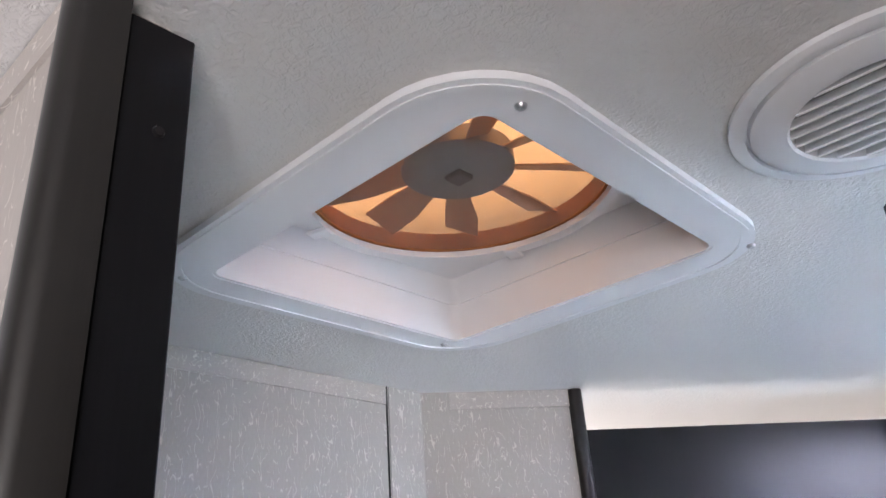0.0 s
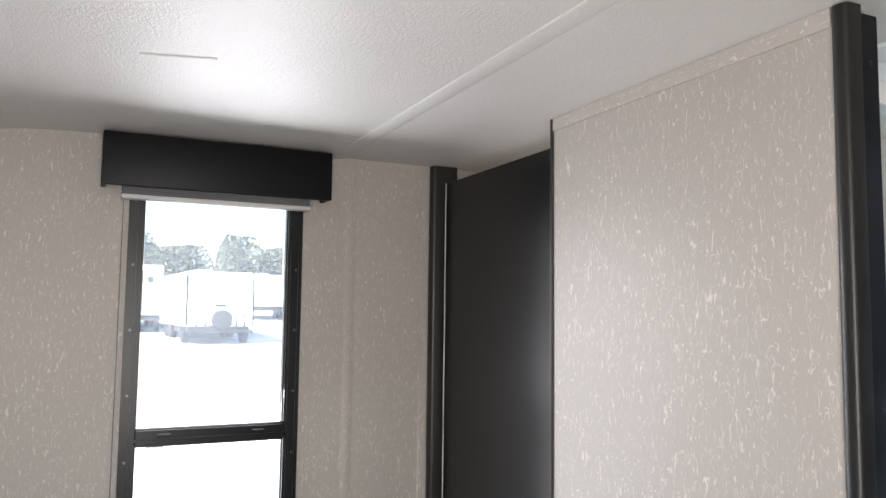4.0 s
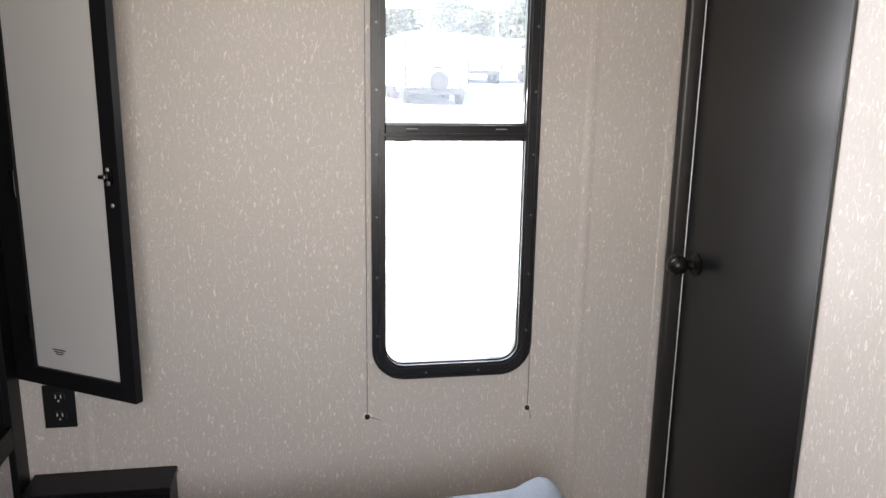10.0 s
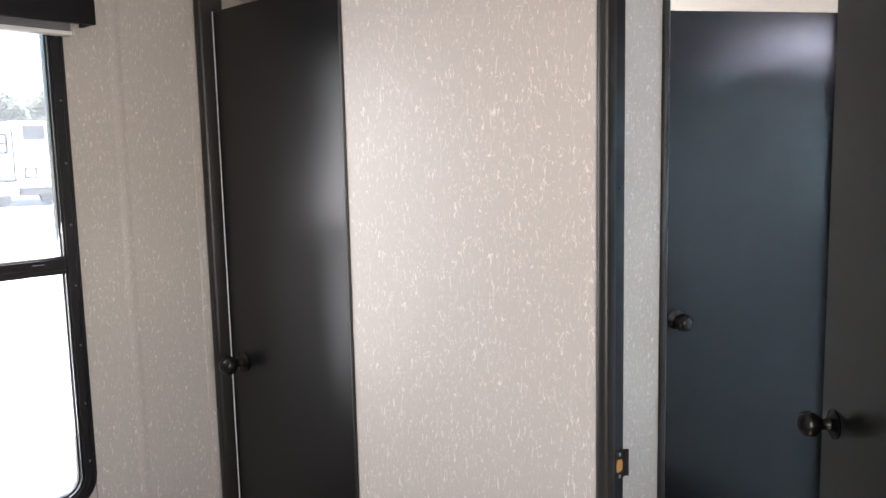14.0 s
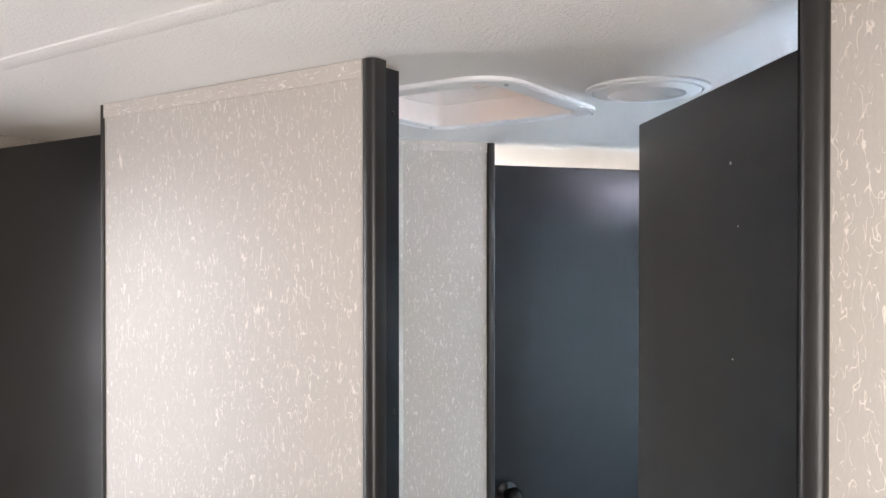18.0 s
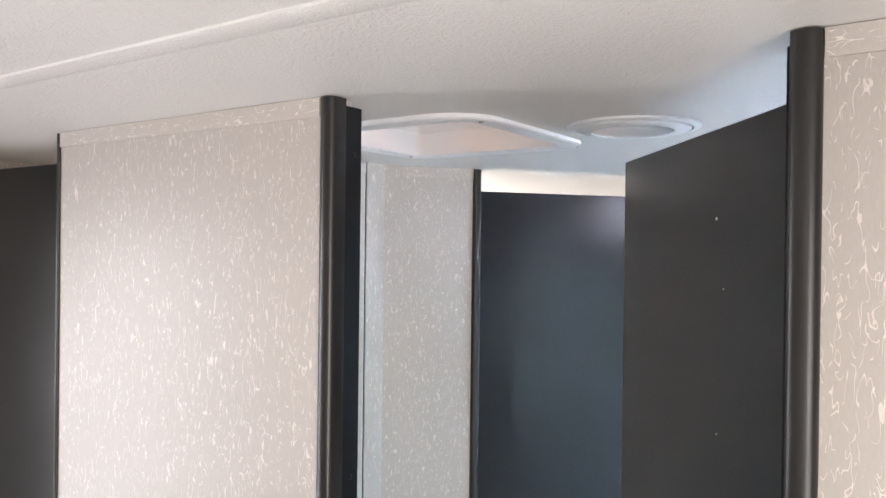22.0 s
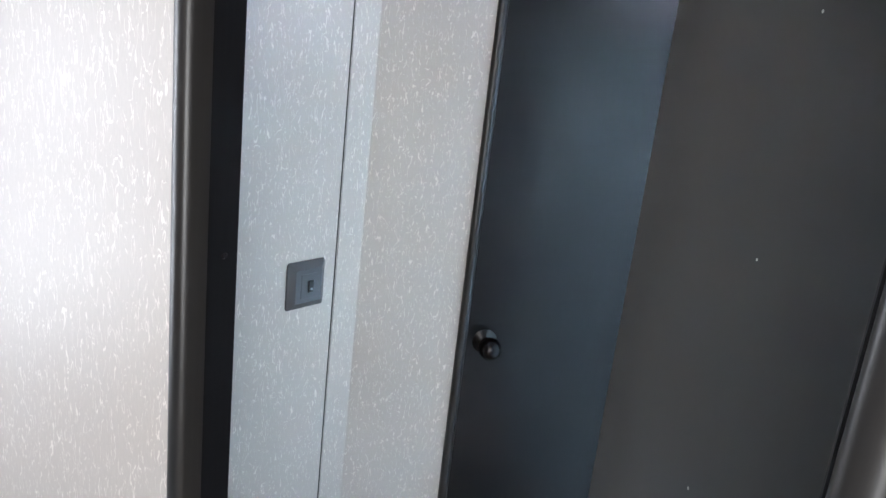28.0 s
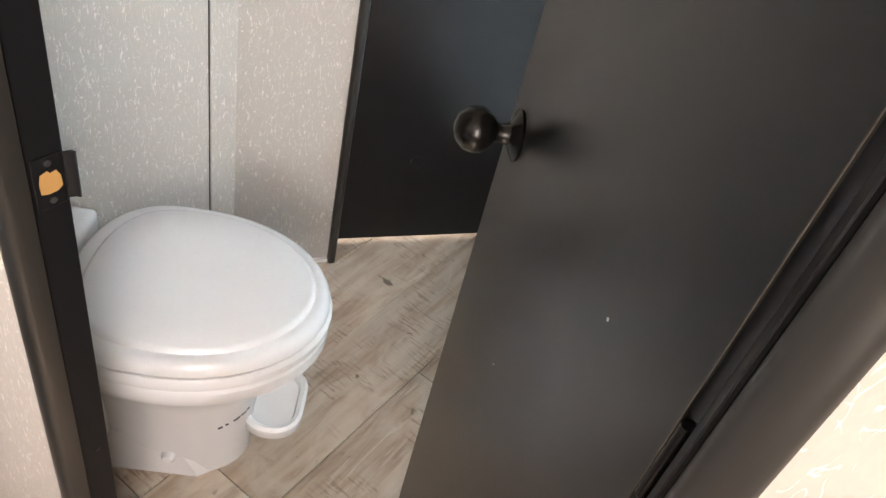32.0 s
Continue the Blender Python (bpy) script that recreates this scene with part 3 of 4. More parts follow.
# ---- window ----
wy0, wy1, wz0, wz1 = WIN
wm = Matrix(((0, 0, 1, WX), (1, 0, 0, 0), (0, 1, 0, 0), (0, 0, 0, 1)))    # local x -> y, y -> z, z -> inwards
win = thing("window_1", Matrix.Identity(4), "tall narrow black-framed window, overexposed daylight outside", "window", kind="structure")
cy, cz, ww, wh = (wy0 + wy1) / 2, (wz0 + wz1) / 2, wy1 - wy0, wz1 - wz0
FR = satin_black("window_frame_black", (0.006, 0.006, 0.0075), 0.30, 0.35)
for nm, o, i, z0, z1 in (("outer_frame", 0.0, 0.0085, -0.045, 0.009), ("frame_lip", 0.0012, 0.0050, 0.009, 0.0115), ("screw_channel", 0.0083, 0.0212, -0.045, 0.0035), ("inner_frame", 0.0210, 0.0290, -0.045, 0.0072), ("inner_lip", 0.0288, 0.0350, -0.045, 0.0005)):
    part(nm, ring_prism(rounded(ww - 2 * o, wh - 2 * o, 0.085 - o, 8, cy, cz), rounded(ww - 2 * i, wh - 2 * i, 0.085 - i, 8, cy, cz), z0, z1), FR, win, "", True, wm)
part("glass_gasket", ring_prism(rounded(ww - 0.069, wh - 0.069, 0.051, 8, cy, cz), rounded(ww - 0.076, wh - 0.076, 0.047, 8, cy, cz), -0.03, -0.012), RUBBER, win, "", False, wm)
bar = part("meeting_rail", box(WX - 0.03, WX + 0.004, wy0 + 0.034, wy1 - 0.034, 1.211, 1.256, 0.003), FR, win)
part("rail_groove", box(WX + 0.0035, WX + 0.0062, wy0 + 0.02, wy1 - 0.02, 1.222, 1.230, 0.001), RUBBER, win)
part("rail_ledge", box(WX - 0.005, WX + 0.010, wy0 + 0.036, wy1 - 0.036, 1.247, 1.251, 0.001), FR, win)
for y in (wy0 + 0.10, wy1 - 0.10):
    part("rail_clip", box(WX + 0.003, WX + 0.012, y - 0.015, y + 0.015, 1.234, 1.242, 0.002), RUBBER, win)
part("sash_tab", box(WX - 0.004, WX + 0.001, wy0 + 0.06, wy0 + 0.10, 1.203, 1.211), STEEL, win, "small pale sash tab")
for z0, z1 in ((wz0 + 0.03, 1.215), (1.252, wz1 - 0.03)):
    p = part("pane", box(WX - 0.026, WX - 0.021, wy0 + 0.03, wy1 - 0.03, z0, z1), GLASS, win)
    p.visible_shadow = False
for z in [wz0 + 0.12 + 0.155 * i for i in range(8)]:
    for y in (wy0 + 0.014, wy1 - 0.014):
        part("frame_screw", cyl(0.0030, 0.003, 10, m=pose(WX + 0.0035, y, z, 0, 90, 0)), SCREW, win, "", True)
for y in (cy - 0.07, cy + 0.07):
    part("frame_screw", cyl(0.0030, 0.003, 10, m=pose(WX + 0.0035, y, wz0 + 0.014, 0, 90, 0)), SCREW, win, "", True)

val = thing("window_valance", pose(WX, -0.59, 1.822), "padded black vinyl window valance box under the ceiling", "valance")
part("face", box(0.062, 0.078, -0.272, 0.272, 0, 0.124, 0.005, 2), DOOR_PLAIN, val, "", True)
for y in (-0.272, 0.260):
    part("end_board", box(0.001, 0.0615, y, y + 0.012, 0.002, 0.122, 0.002), DOOR_PLAIN, val)
part("top_board", box(0.001, 0.0615, -0.2595, 0.2595, 0.110, 0.122), DOOR_PLAIN, val)
part("piping", tube([(0.074, -0.268, 0.003), (0.074, 0.268, 0.003)], 0.0025), TRIM, val, "thin piping along the lower edge", True)
bl = thing("window_blind", pose(WX, -0.59, 1.797), "pleated blind pulled up with a pale bottom rail", "blind")
part("bottom_rail", box(0.012, 0.045, -0.228, 0.226, 0, 0.010, 0.002), PANEL, bl, "pale bottom rail")
GREYFAB = plastic("blind_fabric", (0.16, 0.16, 0.17), 0.8)
for i in range(5):
    part("pleat", box(0.014, 0.043, -0.226, 0.224, 0.0105 + i * 0.0045, 0.0148 + i * 0.0045, 0.0012), GREYFAB, bl, "folded dark pleat")
for y, e in ((-0.220, 1), (0.214, 0)):
    part("cord", tube([(0.004, y, 0.01), (0.004, y, -0.65), (0.0045, y, -1.305)], 0.0011, 6), GREYFAB, bl, "thin taut blind cord", True)
    tail = [(0.006, y + (0.034 if e else 0.010) * s, -1.307 - s * s * (0.010 if e else 0.032)) for s in (0, 0.3, 0.6, 1.0)]
    part("cord_end", tube(tail, 0.0010, 6), GREYFAB, bl, "frayed cord end", True)
    part("anchor_washer", lathe([(0, 0), (0.0115, 0), (0.0110, 0.0014), (0, 0.0016)], 16, pose(-0.0002, y, -1.307, 0, 90, 0)), PANEL, bl, "pale washer round a cord anchor", True)
    part("cord_anchor", lathe([(0, 0), (0.0075, 0), (0.0075, 0.004), (0.005, 0.008), (0.0, 0.009)], 14, pose(0, y, -1.307, 0, 90, 0)), RUBBER, bl, "round black cord anchor", True)

# far side window, in the wall behind the walker, and an unseen living area window added to light the hall
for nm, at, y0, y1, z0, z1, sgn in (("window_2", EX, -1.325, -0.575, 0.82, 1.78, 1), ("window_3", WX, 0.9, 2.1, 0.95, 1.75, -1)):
    w2 = thing(nm, Matrix.Identity(4), "black-framed side window, out of view", "window", kind="structure")
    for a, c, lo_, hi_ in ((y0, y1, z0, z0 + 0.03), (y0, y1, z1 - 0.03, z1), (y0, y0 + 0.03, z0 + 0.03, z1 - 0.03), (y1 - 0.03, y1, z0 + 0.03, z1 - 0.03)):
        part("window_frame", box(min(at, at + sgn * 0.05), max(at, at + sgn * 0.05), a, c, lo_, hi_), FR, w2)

# ---- roof fan ----
fan = thing("roof_fan", pose(VENT[0], VENT[1], CEIL), "white square roof vent with a fan under an amber dome", "roof fan")
part("trim_frame", ring_prism(rounded(0.438, 0.452, 0.085, 8), rounded(0.350, 0.350, 0.018, 8), -0.007, -0.0005), WHITE, fan, "white screwed trim frame", True)
part("frame_step", ring_prism(rounded(0.428, 0.442, 0.081, 8), rounded(0.412, 0.426, 0.074, 8), -0.0082, -0.0071), WHITE, fan, "", True)
part("shaft", ring_prism(rounded(0.3495, 0.3495, 0.016, 8), rounded(0.343, 0.343, 0.014, 8), -0.006, 0.040), WHITE, fan, "white square shaft", True)
part("shaft_upper", ring_prism(rounded(0.359, 0.359, 0.014, 8), rounded(0.349, 0.349, 0.012, 8), 0.0402, 0.095), WHITE, fan, "", True)
part("shaft_line", ring_prism(rounded(0.3492, 0.3492, 0.013, 8), rounded(0.3375, 0.3375, 0.012, 8), 0.0395, 0.043), WHITE, fan)
n = 48
circ = [(0.172 * math.cos(2 * math.pi * i / n), 0.172 * math.sin(2 * math.pi * i / n)) for i in range(n)]
sq = []
for x, y in circ:
    f = 0.179 / max(abs(x), abs(y))
    sq.append((x * f, y * f))
part("collar_plate", ring_prism(sq, [(x * 0.985, y * 0.985) for x, y in circ], 0.078, 0.084), WHITE, fan)
part("screen_ring", ring_prism([(x * 0.984, y * 0.984) for x, y in circ], [(x * 0.90, y * 0.90) for x, y in circ], 0.069, 0.080), WHITE, fan, "white round screen ring", True)
part("amber_ring", ring_prism([(x * 0.899, y * 0.899) for x, y in circ], [(x * 0.878, y * 0.878) for x, y in circ], 0.076, 0.098), AMBER, fan, "amber inner ring", True)
sc = bmesh.new()
bmesh.ops.create_circle(sc, cap_ends=True, segments=48, radius=0.154, matrix=Matrix.Translation((0, 0, 0.0775)))
part("screen", sc, SCREEN, fan, "fine insect screen")
part("hub", lathe([(0, 0.090), (0.052, 0.090), (0.058, 0.094), (0.058, 0.112), (0, 0.113)], 32), plastic("fan_grey", (0.20, 0.19, 0.19), 0.5), fan, "grey fan hub", True)
part("hub_cap", box(-0.011, 0.011, -0.011, 0.011, 0.083, 0.0898, 0.002), RUBBER, fan, "small square black centre clip")
BLADE = translucent("fan_blade", (0.50, 0.29, 0.15), 0.25)
for i in range(9):
    bb = bmesh.new()
    va = [bb.verts.new(p) for p in ((0.055, -0.014, 0.078), (0.10, -0.024, 0.075), (0.146, -0.026, 0.074), (0.146, 0.012, 0.090), (0.10, 0.012, 0.090), (0.055, 0.010, 0.088))]
    vb = [bb.verts.new(v.co + Vector((0, 0, 0.0018))) for v in va]
    for q in ((0, 1, 4, 5), (1, 2, 3, 4)):
        bb.faces.new([va[j] for j in q][::-1])
        bb.faces.new([vb[j] for j in q])
    for j in range(6):
        bb.faces.new((va[j], va[(j + 1) % 6], vb[(j + 1) % 6], vb[j]))
    part("blade", bb, BLADE, fan, "", True, pose(0, 0, 0.016, 0, 0, 40 * i + 14))
dome = bmesh.new()
bmesh.ops.create_uvsphere(dome, u_segments=32, v_segments=16, radius=0.2)
bmesh.ops.delete(dome, geom=[v for v in dome.verts if v.co.z < -0.001], context="VERTS")
dome.transform(Matrix.Translation((0, 0, 0.099)) @ Matrix.Diagonal((1.05, 1.05, 0.45, 1)))
part("dome", dome, AMBER, fan, "amber plastic dome", True)
for a in (20, 110, 200, 290):
    part("screen_tab", box(-0.009, 0.009, 0.150, 0.176, 0.064, 0.0685, 0.002), WHITE, fan, "white clip tab", False, pose(0, 0, 0, 0, 0, a))
for x, y in ((0.193, -0.158), (0.198, 0.195), (-0.188, 0.165), (-0.19, -0.19)):
    part("screw", lathe([(0, 0), (0.0046, 0), (0.0042, 0.0016), (0.0026, 0.0030), (0.0008, 0.0030), (0.0006, 0.0018), (0, 0.0018)], 14, pose(x, y, -0.0071, 180, 0, 0)), STEEL, fan, "", True)


def round_vent(x, y, group, turn=0):
    """A round ceiling air outlet with slanted slats."""
    v = thing("ceiling_vent", pose(x, y, CEIL, 0, 0, turn), "white round ceiling air vent with slats", "ceiling vent", group)
    part("outer_ring", lathe([(0.072, -0.001), (0.108, -0.001), (0.108, -0.005), (0.103, -0.007), (0.0968, -0.0072), (0.0962, -0.002), (0.0938, -0.002), (0.0932, -0.0078), (0.084, -0.0112), (0.068, -0.0118), (0.066, -0.010), (0.066, -0.002)], 56), WHITE, v, "", True)
    bk = cyl(0.067, 0.001, 40, m=Matrix.Translation((0, 0, -0.0025)))
    part("backing", bk, plastic("duct_grey", (0.20, 0.20, 0.205), 0.6), v, "grey plate behind the slats")
    for i in range(-4, 5):
        h = math.sqrt(max(0.0652 ** 2 - (i * 0.0142) ** 2, 0))
        part("slat", box(-h, h, -0.0050, 0.0050, -0.0010, 0.0010, 0.0004), WHITE, v, "", False, pose(0, i * 0.0142, -0.0070, 62, 0, 0))
    return v


round_vent(-0.016, 0.451, "ceiling vents")
round_vent(-0.042, -0.483, "ceiling vents", 123)

# ---- wall switch and outlet ----
sw = thing("light_switch", pose(-0.775, 0.584, 1.144), "square dark grey light switch plate on the bathroom wall", "light switch")
DGREY = plastic("switch_grey", (0.06, 0.063, 0.07), 0.35)
for name, stack in (("plate", [(rounded(0.096, 0.100, 0.006, 4), 0.0), (rounded(0.097, 0.101, 0.006, 4), 0.0015), (rounded(0.095, 0.099, 0.006, 4), 0.0035), (rounded(0.068, 0.072, 0.003, 4), 0.0125), (rounded(0.066, 0.070, 0.003, 4), 0.0130)]),):
    fr = bmesh.new()
    rings = [[fr.verts.new((z, x, y)) for x, y in o] for o, z in stack]
    for a, c in zip(rings, rings[1:]):
        for i in range(len(a)):
            fr.faces.new((a[i], a[(i + 1) % len(a)], c[(i + 1) % len(a)], c[i]))
    fr.faces.new(rings[-1])
    part(name, fr, DGREY, sw, "plate with sloping sides")
part("bezel", box(0.0130, 0.0142, -0.020, 0.022, -0.026, 0.026, 0.0005), DGREY, sw)
part("rocker", box(0.0142, 0.0182, -0.004, 0.010, -0.014, 0.012, 0.0015), RUBBER, sw, "small black rocker")
part("indicator", box(0.0180, 0.0188, 0.001, 0.006, -0.008, -0.004, 0.0002), STEEL, sw, "pale rocker mark")

ol = thing("wall_outlet", pose(WX, -1.5595, 0.566), "black double power outlet on the flecked wall", "outlet")
part("plate", box(0, 0.006, -0.037, 0.037, -0.056, 0.056, 0.002), RUBBER, ol)
for z in (-0.024, 0.024):
    f = part("socket", prism(rounded(0.030, 0.026, 0.010, 4), 0, 0.002, m=Matrix(((0, 0, 1, 0.006), (1, 0, 0, 0), (0, 1, 0, z), (0, 0, 0, 1)))), RUBBER, ol)
    for y in (-0.006, 0.006):
        part("slot", box(0.0079, 0.0085, y - 0.001, y + 0.001, z - 0.001, z + 0.008), PANEL, f, "pale contact slot")
    part("ground_hole", box(0.0079, 0.0085, -0.002, 0.002, z - 0.010, z - 0.006), PANEL, f)

# ---- wardrobe beside the bed, its door standing open ----
wd = thing("wardrobe", pose(WX, -1.645, 0), "black bedside wardrobe with one framed door standing open", "wardrobe")
# the side panels follow the curve of the ceiling
sides = [(-0.70, 0.495), (-0.016, 0.495)] + [(y, CEIL - 0.457 * (0.745 - y) ** 2.23 - 0.012) for y in (-0.016, -0.1, -0.2, -0.3, -0.4, -0.5, -0.6, -0.70)]
for x in (0.002, 0.432):
    part("side_panel", prism(sides, x, x + 0.016, 0, Matrix(((0, 0, 1, 0), (1, 0, 0, 0), (0, 1, 0, 0), (0, 0, 0, 1)))), DOOR_PLAIN, wd)
part("bottom_panel", box(0.0185, 0.4315, -0.70, -0.0165, 0.495, 0.513), DOOR_PLAIN, wd)
part("top_panel", box(0.002, 0.448, -0.0155, 0.0, 1.6722, 1.700, 0.002), DOOR_PLAIN, wd)
part("shelf", box(0.0185, 0.4315, -0.55, -0.0165, 1.1, 1.115), DOOR_PLAIN, wd)
part("stile", box(0.002, 0.072, -0.0155, 0.0, 0.03, 1.672, 0.001), DOOR_PLAIN, wd)
part("stile", box(0.39, 0.448, -0.0155, 0.0, 0.03, 1.672, 0.001), DOOR_PLAIN, wd)
part("rail", box(0.0722, 0.3898, -0.0155, 0.0, 0.495, 0.55, 0.001), DOOR_PLAIN, wd)
part("rail", box(0.0722, 0.3898, -0.0155, 0.0, 1.61, 1.672, 0.001), DOOR_PLAIN, wd)
dm = pose(0.0285, 0.019, 0, 0, 0, 58.5)
dr = part("wardrobe_door", box(0.040, 0.306, 0.008, 0.013, 0.685, 1.600), DOOR_BACK, wd, "open framed door with a white back panel", False, dm)
for a, c, lo_, hi_ in ((-0.018, 0.045, 0.648, 1.638), (0.302, 0.344, 0.648, 1.638), (0.0452, 0.3018, 0.648, 0.690), (0.0452, 0.3018, 1.594, 1.638)):
    part("door_frame", box(a, c, 0.0, 0.021, lo_, hi_, 0.0014, 2), DOOR_PLAIN, dr, "black door frame board")
part("latch", prism(rounded(0.020, 0.034, 0.007, 4, 0.320, 1.154), 0, 0.007, 0.002, Matrix(((1, 0, 0, 0), (0, 0, -1, 0), (0, 1, 0, 0), (0, 0, 0, 1)))), KNOB, dr, "small door latch", True)
for z in (1.168, 1.139, 1.092):
    part("latch_screw", lathe([(0, 0), (0.0050, 0), (0.0046, 0.002), (0.0028, 0.0034), (0, 0.0036)], 14, pose(0.323, -0.0001 if z < 1.1 else -0.0071, z, 90, 0, 0)), STEEL, dr, "", True)
part("latch_tongue", box(0.300, 0.318, -0.0125, -0.0073, 1.148, 1.157, 0.0015, 2), CHROME, dr, "metal latch tongue")
for z in (0.79, 1.12, 1.46):
    part("hinge", box(0.030, 0.046, -0.0035, -0.0002, z - 0.030, z + 0.030, 0.001), KNOB, dr, "narrow metal hinge leaf")
for x0, x1, z in ((0.098, 0.138, 0.7380), (0.102, 0.134, 0.7325), (0.108, 0.128, 0.7275)):
    part("printed_label", box(x0, x1, 0.0072, 0.0079, z, z + 0.0024), INK, dr, "faint printed label bars")
part("scratch", box(0.058, 0.061, 0.0074, 0.0079, 0.79, 0.794), PANEL, dr, "tiny pale scratch")

ns = thing("nightstand", pose(WX, -1.61, 0), "low black nightstand under the wardrobe door", "nightstand")
part("top", box(0.002, 0.110, -0.024, 0.316, 0.370, 0.388, 0.002), DOOR_PLAIN, ns)
part("side_panel", box(0.004, 0.100, 0.298, 0.312, 0.0, 0.3698), DOOR_PLAIN, ns)
part("front_panel", box(0.088, 0.102, 0.004, 0.2978, 0.0, 0.3698), DOOR_PLAIN, ns)
part("drawer_front", box(0.1022, 0.110, 0.02, 0.286, 0.18, 0.355, 0.002), DOOR_PLAIN, ns)

# ---- bed ----
bed = thing("bed", pose(-0.6, -1.35, 0), "bed with a light grey heathered cover, its edge rumpled", "bed")
part("base", box(-0.62, 0.60, -0.96, 0.92, 0.0, 0.26, 0.01), DOOR_PLAIN, bed, "dark bed platform")
part("mattress", box(-0.635, 0.62, -0.97, 0.945, 0.2602, 0.385, 0.04, 3), plastic("mattress", (0.6, 0.6, 0.6), 0.8), bed, "", True)
cov = bmesh.new()
NX, NY = 46, 80
grid = []
for i in range(NX + 1):
    row = []
    for j in range(NY + 1):
        u, v = i / NX, j / NY
        x, y = -0.66 + 1.30 * u, -0.98 + 1.955 * v
        near = math.exp(-((x + 0.62) / 0.16) ** 2)
        rise = near * (0.012 + 0.030 * max(0.0, min(1.0, (y - 0.25) / 0.62)) + 0.030 * math.exp(-((y - 0.905) / 0.045) ** 2) + 0.045 * math.exp(-((y + 0.16) / 0.22) ** 2))
        z = 0.42 + rise + 0.010 * noise.noise(Vector((x * 6, y * 6, 0))) + 0.007 * noise.noise(Vector((x * 26, y * 19, 3))) + 0.006 * abs(noise.noise(Vector((x * 14 + y * 9, y * 4, 7))))
        edge = min(u, 1 - u, v, 1 - v)
        if edge < 0.03:
            z -= (0.03 - edge) * 1.1
        if edge == 0:
            z = 0.30
        row.append(cov.verts.new((x, y, z)))
    grid.append(row)
for i in range(NX):
    for j in range(NY):
        cov.faces.new((grid[i][j], grid[i + 1][j], grid[i + 1][j + 1], grid[i][j + 1]))
part("bed_cover", cov, FABRIC, bed, "light grey heathered cover, rumpled at the edge", True)

# ---- toilet ----
TM = pose(-0.463, 0.342, 0, 0, 0, 34)
to = thing("toilet", TM, "white plastic trailer toilet with its lid closed", "toilet")


def egg(front, backx, half, n=40, power=2.0):
    """A toilet's plan outline: round front at +x, squarer back."""
    out = []
    for i in range(n):
        a = 2 * math.pi * i / n
        c, s = math.cos(a), math.sin(a)
        if c >= 0:
            out.append((front * c, half * s))
        else:
            out.append((-backx * abs(c) ** 0.62, half * math.copysign(abs(s) ** 0.85, s)))
    return out


def loft(sections):
    """A skin through outlines (points, z), closed at both ends."""
    bm = bmesh.new()
    rings = [[bm.verts.new((x, y, z)) for x, y in o] for o, z in sections]
    for a, c in zip(rings, rings[1:]):
        for i in range(len(a)):
            bm.faces.new((a[i], a[(i + 1) % len(a)], c[(i + 1) % len(a)], c[i]))
    bm.faces.new(rings[0][::-1])
    bm.faces.new(rings[-1])
    bmesh.ops.recalc_face_normals(bm, faces=bm.faces[:])
    return bm


def scaled(o, f, dx=0.0):
    return [(x * f + dx, y * f) for x, y in o]


bowl = egg(0.246, 0.183, 0.193)
part("bowl", loft([(egg(0.120, 0.19, 0.092), 0.0), (egg(0.122, 0.19, 0.093), 0.05), (egg(0.126, 0.19, 0.097), 0.12), (egg(0.136, 0.19, 0.106), 0.21), (egg(0.160, 0.19, 0.130), 0.275), (egg(0.208, 0.19, 0.168), 0.323), (egg(0.232, 0.186, 0.184), 0.342), (bowl, 0.354), (bowl, 0.379), (scaled(bowl, 0.97), 0.386)]), PORCELAIN, to, "", True)
part("seat", loft([(scaled(bowl, 0.985), 0.388), (scaled(bowl, 1.01), 0.393), (scaled(bowl, 1.012), 0.407), (scaled(bowl, 0.985), 0.414)]), PORCELAIN, to, "", True)
lidp = egg(0.244, 0.186, 0.190)
part("lid", loft([(scaled(lidp, 0.985), 0.4162), (scaled(lidp, 1.0), 0.420), (scaled(lidp, 0.997), 0.430), (scaled(lidp, 0.972), 0.4395), (scaled(lidp, 0.93), 0.4446), (scaled(lidp, 0.890, 0.003), 0.4440), (scaled(lidp, 0.866, 0.006), 0.4448), (scaled(lidp, 0.846, 0.008), 0.4515), (scaled(lidp, 0.82, 0.008), 0.4548), (scaled(lidp, 0.5, 0.008), 0.4565), (scaled(lidp, 0.2, 0.008), 0.4570)]), PORCELAIN, to, "closed lid with a raised oval field", True)
part("foot_block", loft([([(-0.20, -0.102), (0.040, -0.096), (0.071, -0.073), (0.088, 0.060), (-0.20, 0.102)], 0.0005), ([(-0.20, -0.101), (0.038, -0.095), (0.068, -0.072), (0.086, 0.058), (-0.20, 0.101)], 0.010), ([(-0.20, -0.094), (-0.010, -0.090), (0.030, -0.076), (0.080, 0.050), (-0.20, 0.094)], 0.105)]), PORCELAIN, to, "boxy moulded foot with a sloping shoulder")
part("back_deck", box(-0.270, -0.192, -0.140, 0.140, 0.33, 0.440, 0.016, 3), PORCELAIN, to, "", True)
part("rear_body", box(-0.262, -0.12, -0.115, 0.115, 0.0, 0.37, 0.03, 3), PORCELAIN, to, "", True)
dish = [(0.100, 0.150, 0.046, 0.088), (0.116, 0.166, 0.054, 0.098), (0.116, 0.166, 0.054, 0.118), (0.104, 0.154, 0.048, 0.124), (0.088, 0.138, 0.041, 0.120), (0.080, 0.130, 0.038, 0.108)]
part("flush_pedal", loft([(rounded(w, h, r, 6, 0.162, 0.030), z) for w, h, r, z in dish]), PORCELAIN, to, "white foot pedal", True)
part("pedal_arm", box(0.08, 0.15, -0.01, 0.07, 0.078, 0.100, 0.006, 2), PORCELAIN, to, "", True)
